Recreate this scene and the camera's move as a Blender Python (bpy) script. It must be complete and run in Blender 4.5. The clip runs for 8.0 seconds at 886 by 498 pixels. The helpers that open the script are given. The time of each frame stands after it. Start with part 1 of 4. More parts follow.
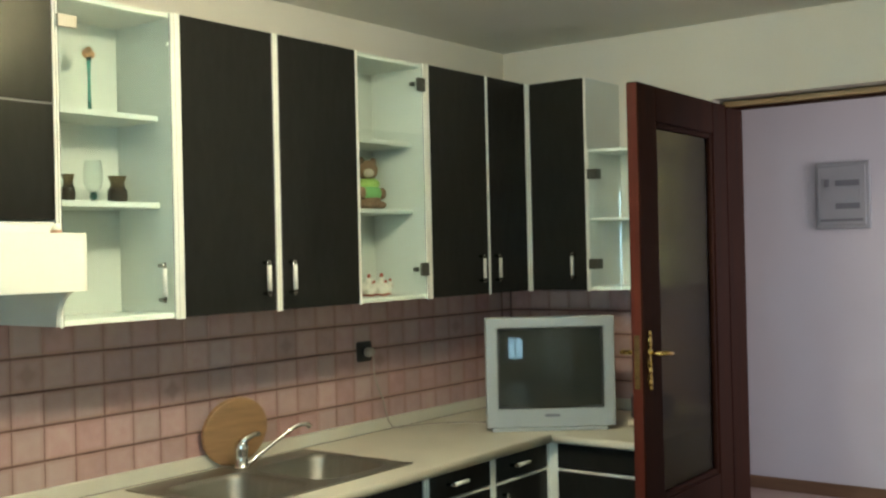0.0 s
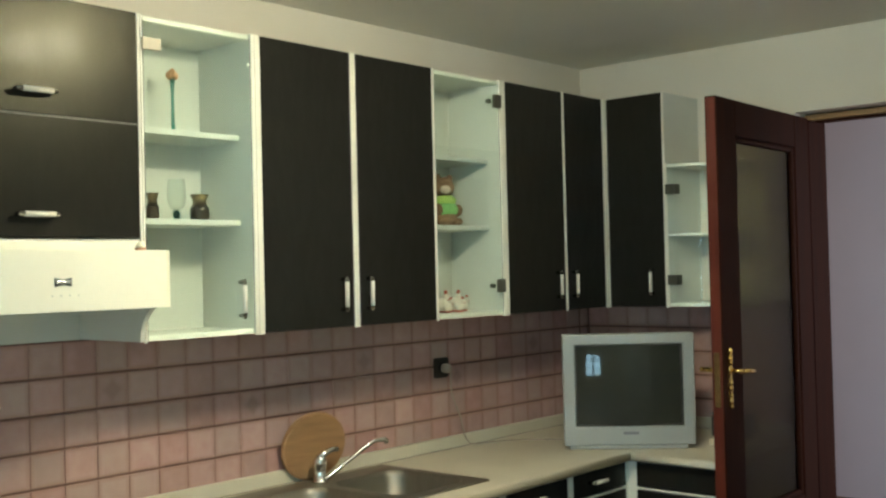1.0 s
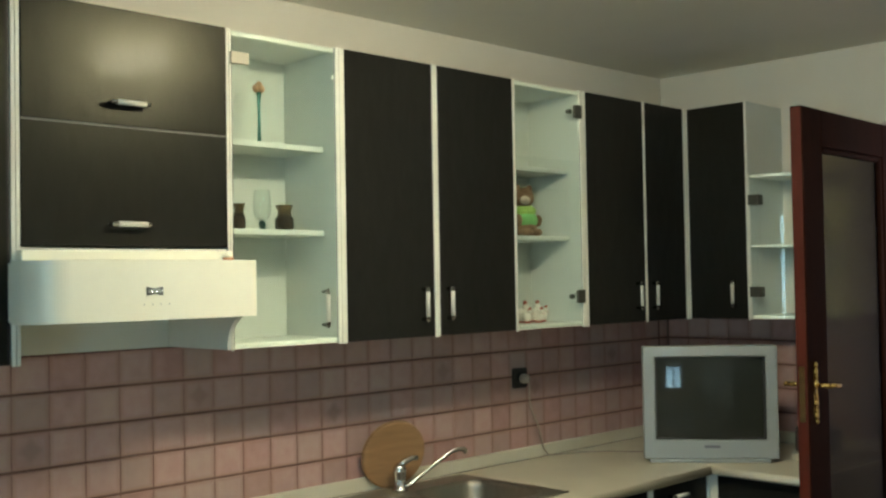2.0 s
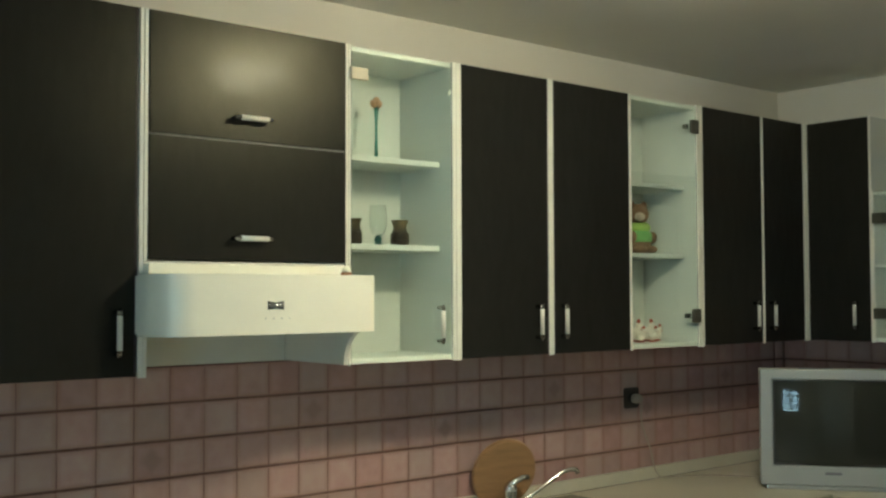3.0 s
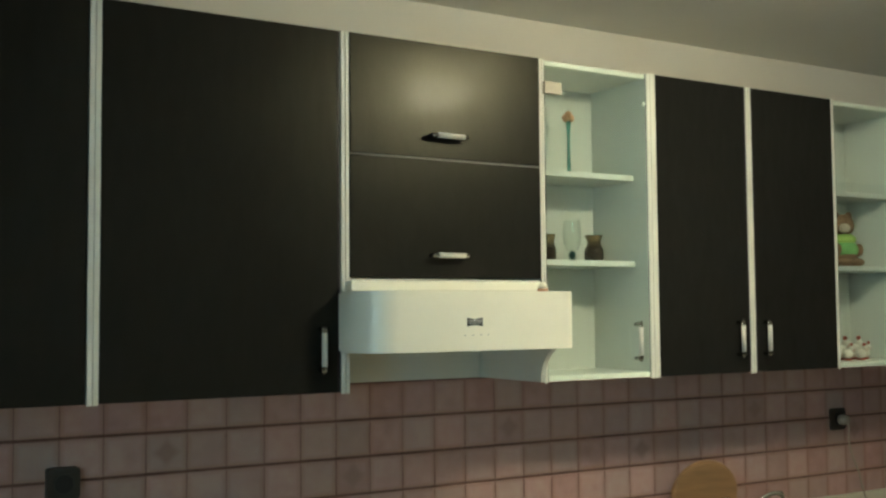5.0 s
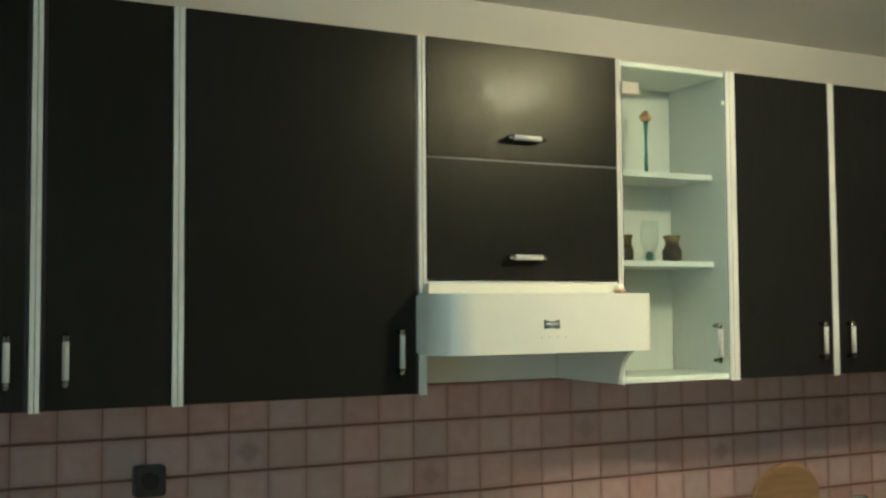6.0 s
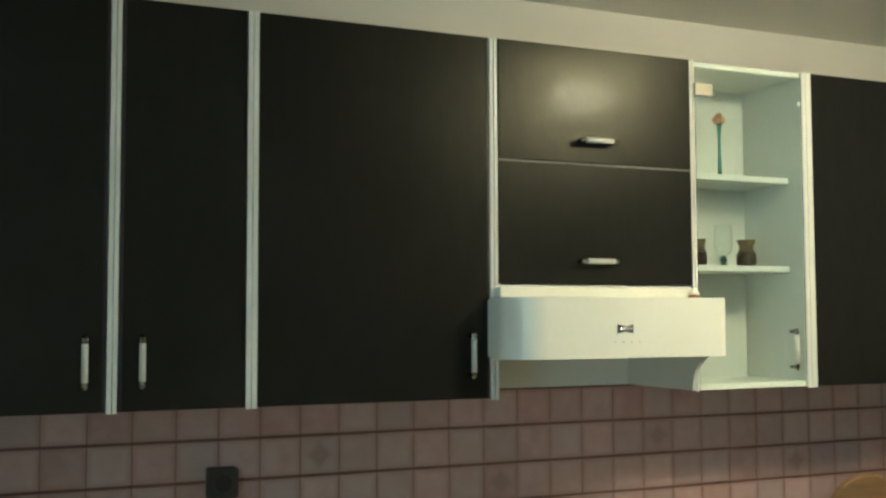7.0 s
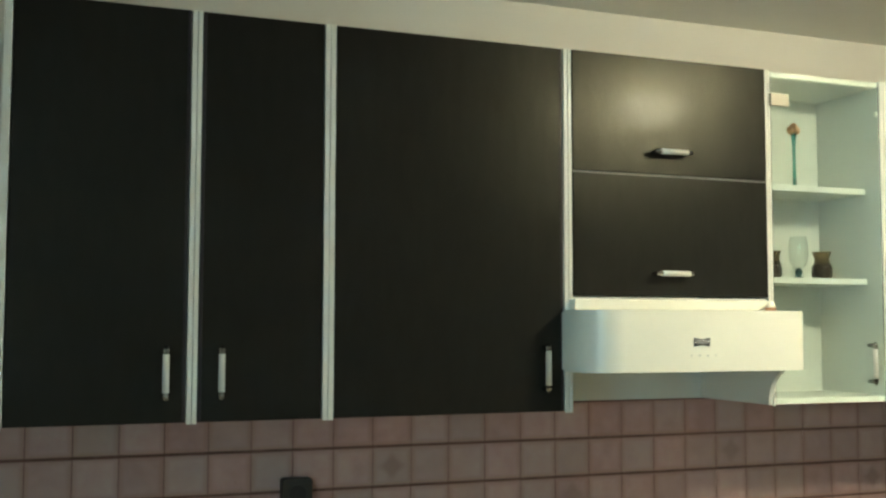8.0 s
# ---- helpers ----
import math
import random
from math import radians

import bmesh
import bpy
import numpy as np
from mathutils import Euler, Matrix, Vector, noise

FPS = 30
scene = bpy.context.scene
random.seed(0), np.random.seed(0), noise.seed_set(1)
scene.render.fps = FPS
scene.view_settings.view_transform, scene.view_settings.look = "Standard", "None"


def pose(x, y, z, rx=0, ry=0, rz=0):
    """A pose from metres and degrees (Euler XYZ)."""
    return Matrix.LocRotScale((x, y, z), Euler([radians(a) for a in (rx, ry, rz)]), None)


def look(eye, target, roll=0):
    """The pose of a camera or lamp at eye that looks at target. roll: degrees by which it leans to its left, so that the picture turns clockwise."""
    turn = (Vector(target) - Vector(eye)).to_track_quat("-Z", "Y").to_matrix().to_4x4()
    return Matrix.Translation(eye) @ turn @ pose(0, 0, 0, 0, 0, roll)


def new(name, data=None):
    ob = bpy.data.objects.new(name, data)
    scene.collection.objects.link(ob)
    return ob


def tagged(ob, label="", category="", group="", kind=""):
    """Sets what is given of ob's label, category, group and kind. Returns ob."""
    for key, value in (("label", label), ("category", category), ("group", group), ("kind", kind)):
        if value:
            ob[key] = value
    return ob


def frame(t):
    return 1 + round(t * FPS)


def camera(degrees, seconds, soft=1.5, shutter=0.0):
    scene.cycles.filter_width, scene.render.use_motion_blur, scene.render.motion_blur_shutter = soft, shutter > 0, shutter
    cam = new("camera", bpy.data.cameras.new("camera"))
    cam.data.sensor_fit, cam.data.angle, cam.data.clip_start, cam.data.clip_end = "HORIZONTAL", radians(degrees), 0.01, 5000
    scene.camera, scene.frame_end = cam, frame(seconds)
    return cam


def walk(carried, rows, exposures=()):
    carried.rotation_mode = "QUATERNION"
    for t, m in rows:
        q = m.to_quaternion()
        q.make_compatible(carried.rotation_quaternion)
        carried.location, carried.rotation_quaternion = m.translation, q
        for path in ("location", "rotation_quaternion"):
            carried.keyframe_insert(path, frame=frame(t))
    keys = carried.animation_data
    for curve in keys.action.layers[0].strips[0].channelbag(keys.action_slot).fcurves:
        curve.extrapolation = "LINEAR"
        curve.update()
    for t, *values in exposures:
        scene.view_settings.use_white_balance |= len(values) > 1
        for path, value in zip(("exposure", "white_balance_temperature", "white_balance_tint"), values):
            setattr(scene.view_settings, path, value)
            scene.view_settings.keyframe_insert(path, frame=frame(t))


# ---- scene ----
cam = camera(44.5, 8.0, soft=2.4)
PATH = [
    (0, (-1.849, -2.743, 1.514), (-0.254, -1.536, 1.519), -1.3),
    (0.5, (-1.847, -2.743, 1.51), (-0.3, -1.475, 1.538), -1.4),
    (1, (-1.85, -2.753, 1.513), (-0.347, -1.435, 1.552), -1.4),
    (2.5, (-1.892, -2.721, 1.528), (-0.5394, -1.2498, 1.596), -0.6),
    (3, (-1.902, -2.678, 1.533), (-0.6185, -1.1468, 1.6153), -0.2),
    (3.5, (-1.909, -2.653, 1.537), (-0.6865, -1.0729, 1.6253), -0.2),
    (4, (-1.927, -2.626, 1.54), (-0.766, -1.0003, 1.6329), -0.1),
    (4.5, (-1.935, -2.62, 1.52), (-0.842, -0.949, 1.6324), -0.3),
    (6, (-1.948, -2.63, 1.55), (-1.0436, -0.8493, 1.6563), -0.4),
    (6.5, (-1.965, -2.612, 1.548), (-1.1074, -0.8084, 1.6591), -0.2),
    (7, (-1.968, -2.604, 1.537), (-1.1626, -0.7772, 1.6611), -0.2),
    (7.5, (-1.995, -2.588, 1.543), (-1.2264, -0.7463, 1.6689), 0.1),
    (8, (-2.017, -2.581, 1.545), (-1.299, -0.7204, 1.6848), 0.1),
]
EXPOSURES = [(0, 0.36), (1.0, 0.21), (2.5, -0.18), (3.5, -0.37), (4.5, -0.41), (6.0, -0.31), (7.0, -0.15), (8.0, 0.06)]
walk(cam, [(t, look(eye, target, roll)) for t, eye, target, roll in PATH],
     exposures=EXPOSURES)

# ---- world and light ----
world = bpy.data.worlds.new("sky")
scene.world = world
world.use_nodes = True
wn = world.node_tree.nodes
sky = wn.new("ShaderNodeTexSky")
sky.sky_type, sky.sun_disc = "NISHITA", False
sky.sun_elevation, sky.sun_rotation = radians(38), radians(200)
wn["Background"].inputs["Strength"].default_value = 0.1
world.node_tree.links.new(sky.outputs["Color"], wn["Background"].inputs["Color"])

sun = new("sun", bpy.data.lights.new("sun", "SUN"))
sun.data.energy, sun.data.angle, sun.data.color = 1.0, radians(10), (1.0, 0.95, 0.88)
sun.matrix_world = look((6, -8, 8), (2, 0, 0))


def opening_light(name, eye, target, width, height, watts, colour):
    """An area lamp at an opening: the kitchen's sky light and the hall's added fill."""
    ob = new(name, bpy.data.lights.new(name, "AREA"))
    ob.data.shape, ob.data.size, ob.data.size_y = "RECTANGLE", width, height
    ob.data.energy, ob.data.color = watts, colour
    ob.matrix_world = look(eye, target)
    return ob


LAMP = (0.05, -1.36, 2.318)
LAMP_GLOW = 130.0
opening_light("kitchen_window_light", (-3.315, -3.0, 1.525), (2.0, -3.0, 1.5), 0.88, 1.13, 32, (0.44, 0.8, 1.0))
# unseen fill lamp, added to brighten the hall walls
opening_light("hall_fill_light", (3.55, -3.42, 1.5), (3.55, 0, 1.4), 1.0, 1.2, 33, (0.95, 0.93, 1.0))


# ---- materials ----
def ramp(nt, fac, stops):
    n = nt.nodes.new("ShaderNodeValToRGB")
    while len(n.color_ramp.elements) < len(stops):
        n.color_ramp.elements.new(0.5)
    for e, (p, c) in zip(n.color_ramp.elements, stops):
        e.position, e.color = p, (*c, 1)
    nt.links.new(fac, n.inputs["Fac"])
    return n.outputs["Color"]


def noise_node(nt, scale, detail=4.0, stretch=(1, 1, 1), kind="Object"):
    co = nt.nodes.new("ShaderNodeTexCoord")
    mp = nt.nodes.new("ShaderNodeMapping")
    mp.inputs["Scale"].default_value = stretch
    n = nt.nodes.new("ShaderNodeTexNoise")
    n.inputs["Scale"].default_value, n.inputs["Detail"].default_value = scale, detail
    nt.links.new(co.outputs[kind], mp.inputs["Vector"])
    nt.links.new(mp.outputs["Vector"], n.inputs["Vector"])
    return n.outputs["Fac"]


def shade(c, k):
    return tuple(min(1.0, max(0.0, v * k)) for v in c)


def material(name, colour, rough=0.5, metal=0.0, vary=0.12, scale=6.0, grain=120.0, bump=0.05, stretch=(1, 1, 1),
             rough_vary=0.06, coat=0.0, specular=0.5, wave=0.0, coat_rough=0.03, sheen=(1, 1, 1)):
    """Base colour with broad and fine variation, uneven gloss and fine relief."""
    m = bpy.data.materials.new(name)
    m.use_nodes = True
    nt = m.node_tree
    b = nt.nodes["Principled BSDF"]
    broad, fine = noise_node(nt, scale, 5, stretch), noise_node(nt, grain, 3, stretch)
    mix = nt.nodes.new("ShaderNodeMath")
    mix.operation = "MULTIPLY_ADD"
    nt.links.new(fine, mix.inputs[0])
    mix.inputs[1].default_value = 0.35
    nt.links.new(broad, mix.inputs[2])
    col = ramp(nt, mix.outputs[0], [(0.4, shade(colour, 1 - vary)), (0.95, shade(colour, 1 + vary))])
    nt.links.new(col, b.inputs["Base Color"])
    mr = nt.nodes.new("ShaderNodeMapRange")
    mr.inputs["To Min"].default_value, mr.inputs["To Max"].default_value = max(0.02, rough - rough_vary), min(1, rough + rough_vary)
    nt.links.new(broad, mr.inputs["Value"])
    nt.links.new(mr.outputs["Result"], b.inputs["Roughness"])
    b.inputs["Metallic"].default_value = metal
    b.inputs["Coat Weight"].default_value = coat
    b.inputs["Coat Roughness"].default_value = coat_rough
    b.inputs["Specular IOR Level"].default_value = specular
    b.inputs["Specular Tint"].default_value = (*sheen, 1)
    if bump:
        bp = nt.nodes.new("ShaderNodeBump")
        bp.inputs["Strength"].default_value, bp.inputs["Distance"].default_value = bump, 0.004
        nt.links.new(fine, bp.inputs["Height"])
        nt.links.new(bp.outputs["Normal"], b.inputs["Normal"])
        if wave:
            slow = nt.nodes.new("ShaderNodeBump")
            slow.inputs["Strength"].default_value, slow.inputs["Distance"].default_value = wave, 0.01
            nt.links.new(noise_node(nt, 16, 2, (1.3, 1.3, 0.6)), slow.inputs["Height"])
            nt.links.new(slow.outputs["Normal"], bp.inputs["Normal"])
    return m


def thin_glass(name, tint):
    """Thin blown glass: clear, with gloss that grows towards the rim."""
    m = bpy.data.materials.new(name)
    m.use_nodes = True
    nt = m.node_tree
    clear, gloss, mix_node, fres = (nt.nodes.new("ShaderNode" + k) for k in ("BsdfTransparent", "BsdfGlossy", "MixShader", "LayerWeight"))
    clear.inputs["Color"].default_value = (*tint, 1)
    gloss.inputs["Roughness"].default_value = 0.04
    fres.inputs["Blend"].default_value = 0.2
    least = nt.nodes.new("ShaderNodeMapRange")
    least.inputs["To Min"].default_value, least.inputs["To Max"].default_value = 0.045, 0.8
    nt.links.new(fres.outputs["Facing"], least.inputs["Value"])
    nt.links.new(least.outputs["Result"], mix_node.inputs[0])
    nt.links.new(clear.outputs[0], mix_node.inputs[1])
    nt.links.new(gloss.outputs[0], mix_node.inputs[2])
    nt.links.new(mix_node.outputs[0], nt.nodes["Material Output"].inputs["Surface"])
    return m


def glass(name, colour, rough=0.0, ior=1.45):
    m = bpy.data.materials.new(name)
    m.use_nodes = True
    b = m.node_tree.nodes["Principled BSDF"]
    b.inputs["Base Color"].default_value = (*colour, 1)
    b.inputs["Transmission Weight"].default_value = 1.0
    b.inputs["Roughness"].default_value, b.inputs["IOR"].default_value = rough, ior
    return m


def glowing(name, colour, strength):
    m = bpy.data.materials.new(name)
    m.use_nodes = True
    b = m.node_tree.nodes["Principled BSDF"]
    b.inputs["Base Color"].default_value = (0.8, 0.75, 0.65, 1)
    b.inputs["Emission Color"].default_value = (*colour, 1)
    b.inputs["Emission Strength"].default_value = strength
    return m


def tile_material(name, stops, decor=False):
    """Glazed tile: a cloudy glaze with its own tint and a brownish rim; decor adds a faint flower."""
    m = bpy.data.materials.new(name)
    m.use_nodes = True
    nt = m.node_tree
    b = nt.nodes["Principled BSDF"]
    info = nt.nodes.new("ShaderNodeObjectInfo")
    co = nt.nodes.new("ShaderNodeTexCoord")
    shift = nt.nodes.new("ShaderNodeVectorMath")
    shift.operation = "MULTIPLY_ADD"
    shift.inputs[1].default_value = (7.0, 7.0, 7.0)
    nt.links.new(info.outputs["Random"], shift.inputs[0])
    nt.links.new(co.outputs["Object"], shift.inputs[2])
    clouds = nt.nodes.new("ShaderNodeTexNoise")
    clouds.inputs["Scale"].default_value, clouds.inputs["Detail"].default_value = 22, 5
    nt.links.new(shift.outputs["Vector"], clouds.inputs["Vector"])
    cloud = clouds.outputs["Fac"]
    add = nt.nodes.new("ShaderNodeMath")
    add.operation = "MULTIPLY_ADD"
    nt.links.new(cloud, add.inputs[0])
    add.inputs[1].default_value = 0.75
    half = nt.nodes.new("ShaderNodeMath")
    half.operation = "MULTIPLY"
    half.inputs[1].default_value = 0.36
    nt.links.new(info.outputs["Random"], half.inputs[0])
    nt.links.new(half.outputs[0], add.inputs[2])
    col = ramp(nt, add.outputs[0], stops)
    # some tiles fired greyer than others
    spin = nt.nodes.new("ShaderNodeMath")
    spin.operation = "MULTIPLY"
    spin.inputs[1].default_value = 17.0
    nt.links.new(info.outputs["Random"], spin.inputs[0])
    part_of = nt.nodes.new("ShaderNodeMath")
    part_of.operation = "FRACT"
    nt.links.new(spin.outputs[0], part_of.inputs[0])
    greyer = nt.nodes.new("ShaderNodeMapRange")
    for k, v in (("From Min", 0.15), ("From Max", 1.0), ("To Min", 0.04), ("To Max", 0.6)):
        greyer.inputs[k].default_value = v
    nt.links.new(part_of.outputs[0], greyer.inputs["Value"])
    fired = nt.nodes.new("ShaderNodeMix")
    fired.data_type = "RGBA"
    nt.links.new(greyer.outputs["Result"], fired.inputs["Factor"])
    nt.links.new(col, fired.inputs["A"])
    fired.inputs["B"].default_value = (0.375, 0.29, 0.257, 1)
    col = fired.outputs["Result"]
    # colour turns brownish towards the rim
    absolute = nt.nodes.new("ShaderNodeVectorMath")
    absolute.operation = "ABSOLUTE"
    nt.links.new(co.outputs["Object"], absolute.inputs[0])
    axes = nt.nodes.new("ShaderNodeSeparateXYZ")
    nt.links.new(absolute.outputs["Vector"], axes.inputs[0])
    far = nt.nodes.new("ShaderNodeMath")
    far.operation = "MAXIMUM"
    side = nt.nodes.new("ShaderNodeMath")
    side.operation = "MULTIPLY"
    side.inputs[1].default_value = 0.935
    nt.links.new(axes.outputs["X"], side.inputs[0])
    nt.links.new(side.outputs[0], far.inputs[0])
    nt.links.new(axes.outputs["Z"], far.inputs[1])
    wob = nt.nodes.new("ShaderNodeMath")
    wob.operation = "MULTIPLY_ADD"
    wob.inputs[1].default_value = 0.012
    nt.links.new(cloud, wob.inputs[0])
    nt.links.new(far.outputs[0], wob.inputs[2])
    rim = nt.nodes.new("ShaderNodeMapRange")
    for k, v in (("From Min", 0.039), ("From Max", 0.0575), ("To Min", 0.0), ("To Max", 0.58)):
        rim.inputs[k].default_value = v
    nt.links.new(wob.outputs[0], rim.inputs["Value"])
    edge = nt.nodes.new("ShaderNodeMix")
    edge.data_type = "RGBA"
    nt.links.new(rim.outputs["Result"], edge.inputs["Factor"])
    nt.links.new(col, edge.inputs["A"])
    edge.inputs["B"].default_value = (0.27, 0.11, 0.075, 1)
    col = edge.outputs["Result"]
    if decor:
        ln = nt.nodes.new("ShaderNodeVectorMath")
        ln.operation = "LENGTH"
        nt.links.new(co.outputs["Object"], ln.inputs[0])
        inside = nt.nodes.new("ShaderNodeMapRange")
        for k, v in (("From Min", 0.018), ("From Max", 0.042), ("To Min", 0.85), ("To Max", 0.0)):
            inside.inputs[k].default_value = v
        nt.links.new(ln.outputs["Value"], inside.inputs["Value"])
        lobes = nt.nodes.new("ShaderNodeMath")
        lobes.operation = "MULTIPLY"
        nt.links.new(axes.outputs["X"], lobes.inputs[0])
        nt.links.new(axes.outputs["Z"], lobes.inputs[1])
        petal = nt.nodes.new("ShaderNodeMapRange")
        for k, v in (("From Min", 0.00008), ("From Max", 0.00038), ("To Min", 1.0), ("To Max", 0.15)):
            petal.inputs[k].default_value = v
        nt.links.new(lobes.outputs[0], petal.inputs["Value"])
        mul = nt.nodes.new("ShaderNodeMath")
        mul.operation = "MULTIPLY"
        nt.links.new(inside.outputs["Result"], mul.inputs[0])
        nt.links.new(petal.outputs["Result"], mul.inputs[1])
        mx = nt.nodes.new("ShaderNodeMix")
        mx.data_type = "RGBA"
        nt.links.new(mul.outputs[0], mx.inputs["Factor"])
        nt.links.new(col, mx.inputs["A"])
        mx.inputs["B"].default_value = (0.3, 0.185, 0.167, 1)
        col = mx.outputs["Result"]
    nt.links.new(col, b.inputs["Base Color"])
    b.inputs["Roughness"].default_value = 0.42
    bp = nt.nodes.new("ShaderNodeBump")
    bp.inputs["Strength"].default_value, bp.inputs["Distance"].default_value = 0.15, 0.004
    nt.links.new(cloud, bp.inputs["Height"])
    nt.links.new(bp.outputs["Normal"], b.inputs["Normal"])
    return m


WALL = material("wall_paint", (0.665, 0.615, 0.518), 0.85, vary=0.05, scale=1.8, grain=160, bump=0.12)
CEILING = material("ceiling_paint", (0.74, 0.71, 0.63), 0.9, vary=0.06, scale=1.2, grain=140, bump=0.1)
LILAC = material("lilac_wall_paint", (0.52, 0.49, 0.52), 0.85, vary=0.05, scale=1.5, grain=150, bump=0.1)
BLACK = material("black_laminate", (0.0128, 0.0124, 0.0114), 0.32, vary=0.15, scale=26, grain=420, bump=0.06, stretch=(1.4, 1.4, 0.45), rough_vary=0.08, specular=0.17, wave=0.13, coat_rough=0.09, sheen=(1.0, 0.96, 0.7))
bln = BLACK.node_tree
smear = noise_node(bln, 30, 4, (1.6, 1.6, 0.3))
patch = noise_node(bln, 9, 5, (0.8, 0.8, 1.5))
both = bln.nodes.new("ShaderNodeMath")
both.operation = "MULTIPLY"
bln.links.new(smear, both.inputs[0])
bln.links.new(patch, both.inputs[1])
film_coat = bln.nodes.new("ShaderNodeMapRange")
for k, v in (("From Min", 0.14), ("From Max", 0.4), ("To Min", 0.006), ("To Max", 0.052)):
    film_coat.inputs[k].default_value = v
bln.links.new(both.outputs[0], film_coat.inputs["Value"])
bln.links.new(film_coat.outputs["Result"], bln.nodes["Principled BSDF"].inputs["Coat Weight"])
BLACK_EDGE = material("black_edge_strip", (0.016, 0.011, 0.013), 0.5, vary=0.2, grain=300)
WHITE = material("white_laminate", (0.585, 0.595, 0.535), 0.4, vary=0.04, scale=4, grain=200, bump=0.02)
EDGE = material("white_edging", (0.78, 0.76, 0.66), 0.32, vary=0.06, scale=9, grain=150, bump=0.02)
ENAMEL = material("white_enamel", (0.93, 0.9, 0.74), 0.34, vary=0.03, scale=3, grain=60, bump=0.01, coat=0.2)
CHROME = material("chrome", (0.72, 0.71, 0.68), 0.16, 1.0, vary=0.05, bump=0.0)
PORCELAIN = material("handle_insert", (0.68, 0.66, 0.58), 0.18, vary=0.05, bump=0.0)
HANDLE_CHROME = material("handle_chrome", (0.4, 0.39, 0.36), 0.22, 1.0, vary=0.08, bump=0.0)
STEEL = material("brushed_steel", (0.31, 0.29, 0.25), 0.5, 1.0, vary=0.12, scale=8, grain=300, bump=0.06, stretch=(0.4, 6, 1))
WORKTOP = material("cream_worktop", (0.6, 0.555, 0.44), 0.42, vary=0.08, scale=5, grain=260, bump=0.03)
GROUT = material("dark_grout", (0.16, 0.082, 0.064), 0.9, vary=0.3, scale=14, grain=200, bump=0.2)
TILE = tile_material("pink_glazed_tile", [(0.3, (0.385, 0.212, 0.19)), (0.55, (0.46, 0.27, 0.243)), (0.8, (0.51, 0.338, 0.305))])
TILE_DECOR = tile_material("pink_decor_tile", [(0.3, (0.37, 0.207, 0.185)), (0.55, (0.415, 0.248, 0.226)), (0.8, (0.46, 0.307, 0.28))], True)
# brighter copy of the mahogany for the window-lit closing edge
MAHOGANY_LIT = material("mahogany_lit", (0.078, 0.0145, 0.0085), 0.5, vary=0.3, scale=5, grain=90, bump=0.05, stretch=(6, 6, 0.5), specular=0.2)
MAHOGANY = material("mahogany", (0.029, 0.0085, 0.0046), 0.68, vary=0.35, scale=5, grain=90, bump=0.05, stretch=(6, 6, 0.5), specular=0.06)
LIGHT_WOOD = material("light_wood_trim", (0.3, 0.18, 0.08), 0.5, vary=0.25, scale=6, grain=90, bump=0.05, stretch=(1, 0.5, 6))
BOARD = material("beech_board", (0.33, 0.178, 0.08), 0.55, vary=0.22, scale=7, grain=120, bump=0.08, stretch=(1, 1, 7))
BRASS = material("brass", (0.72, 0.5, 0.17), 0.2, 1.0, vary=0.15, scale=30, bump=0.0)
SILVER = material("silver_plastic", (0.35, 0.36, 0.345), 0.4, 0.15, vary=0.04, scale=6, grain=300, bump=0.02)
DARK_PLASTIC = material("dark_plastic", (0.03, 0.028, 0.026), 0.45, vary=0.2, bump=0.02)
HINGE = material("bronze_hinge", (0.08, 0.08, 0.062), 0.4, 0.4, vary=0.15, bump=0.0)
SCREEN = material("screen_glass", (0.03, 0.032, 0.027), 0.045, vary=0.05, bump=0.0, rough_vary=0.01, specular=0.42)
BROWN_SOCKET = material("brown_socket_plastic", (0.03, 0.024, 0.018), 0.36, vary=0.2, bump=0.0)
# black that stands for the darkness of the socket's recess
WELL_SHADE = material("well_shade", (0.008, 0.007, 0.006), 0.6, vary=0.2, bump=0.0)
WHITE_PLASTIC = material("white_plastic", (0.56, 0.5, 0.37), 0.45, vary=0.05, bump=0.0)
PANE = glass("clear_pane", (0.85, 0.93, 0.89))
CURVED_PANE = glass("curved_pane", (0.9, 0.97, 0.95), 0.0, 1.45)
OBSCURE = glass("bronze_obscure_glass", (0.185, 0.17, 0.095), 0.24, 1.14)
OBSCURE.node_tree.nodes["Principled BSDF"].inputs["Specular Tint"].default_value = (1.0, 0.9, 0.6, 1)
obn = OBSCURE.node_tree
obb = obn.nodes.new("ShaderNodeBump")
obb.inputs["Strength"].default_value, obb.inputs["Distance"].default_value = 0.5, 0.003
obn.links.new(noise_node(obn, 38, 3), obb.inputs["Height"])
obn.links.new(obb.outputs["Normal"], obn.nodes["Principled BSDF"].inputs["Normal"])
TEAL_GLASS = glass("teal_glass", (0.12, 0.46, 0.42), 0.05)
DARK_TEAL = glass("dark_teal_glass", (0.04, 0.2, 0.2), 0.05)
GOBLET = thin_glass("thin_goblet_glass", (0.93, 0.96, 0.95))
CLEAR_GLASS = glass("clear_glass", (0.97, 0.99, 0.98), 0.0, 1.12)
COPPER = material("copper", (0.7, 0.38, 0.22), 0.28, 1.0, vary=0.15, bump=0.0)
ANTIQUE = material("dark_brass", (0.21, 0.15, 0.07), 0.22, 0.85, vary=0.35, scale=25, bump=0.02)
BROWN_LUSTRE = material("brown_lustre_glaze", (0.04, 0.026, 0.014), 0.16, 0.4, vary=0.5, scale=30)
PLUSH = material("brown_plush", (0.23, 0.135, 0.075), 0.95, vary=0.3, scale=40, grain=400, bump=0.5)
PLUSH_PALE = material("pale_plush", (0.5, 0.4, 0.31), 0.95, vary=0.2, scale=40, grain=400, bump=0.5)
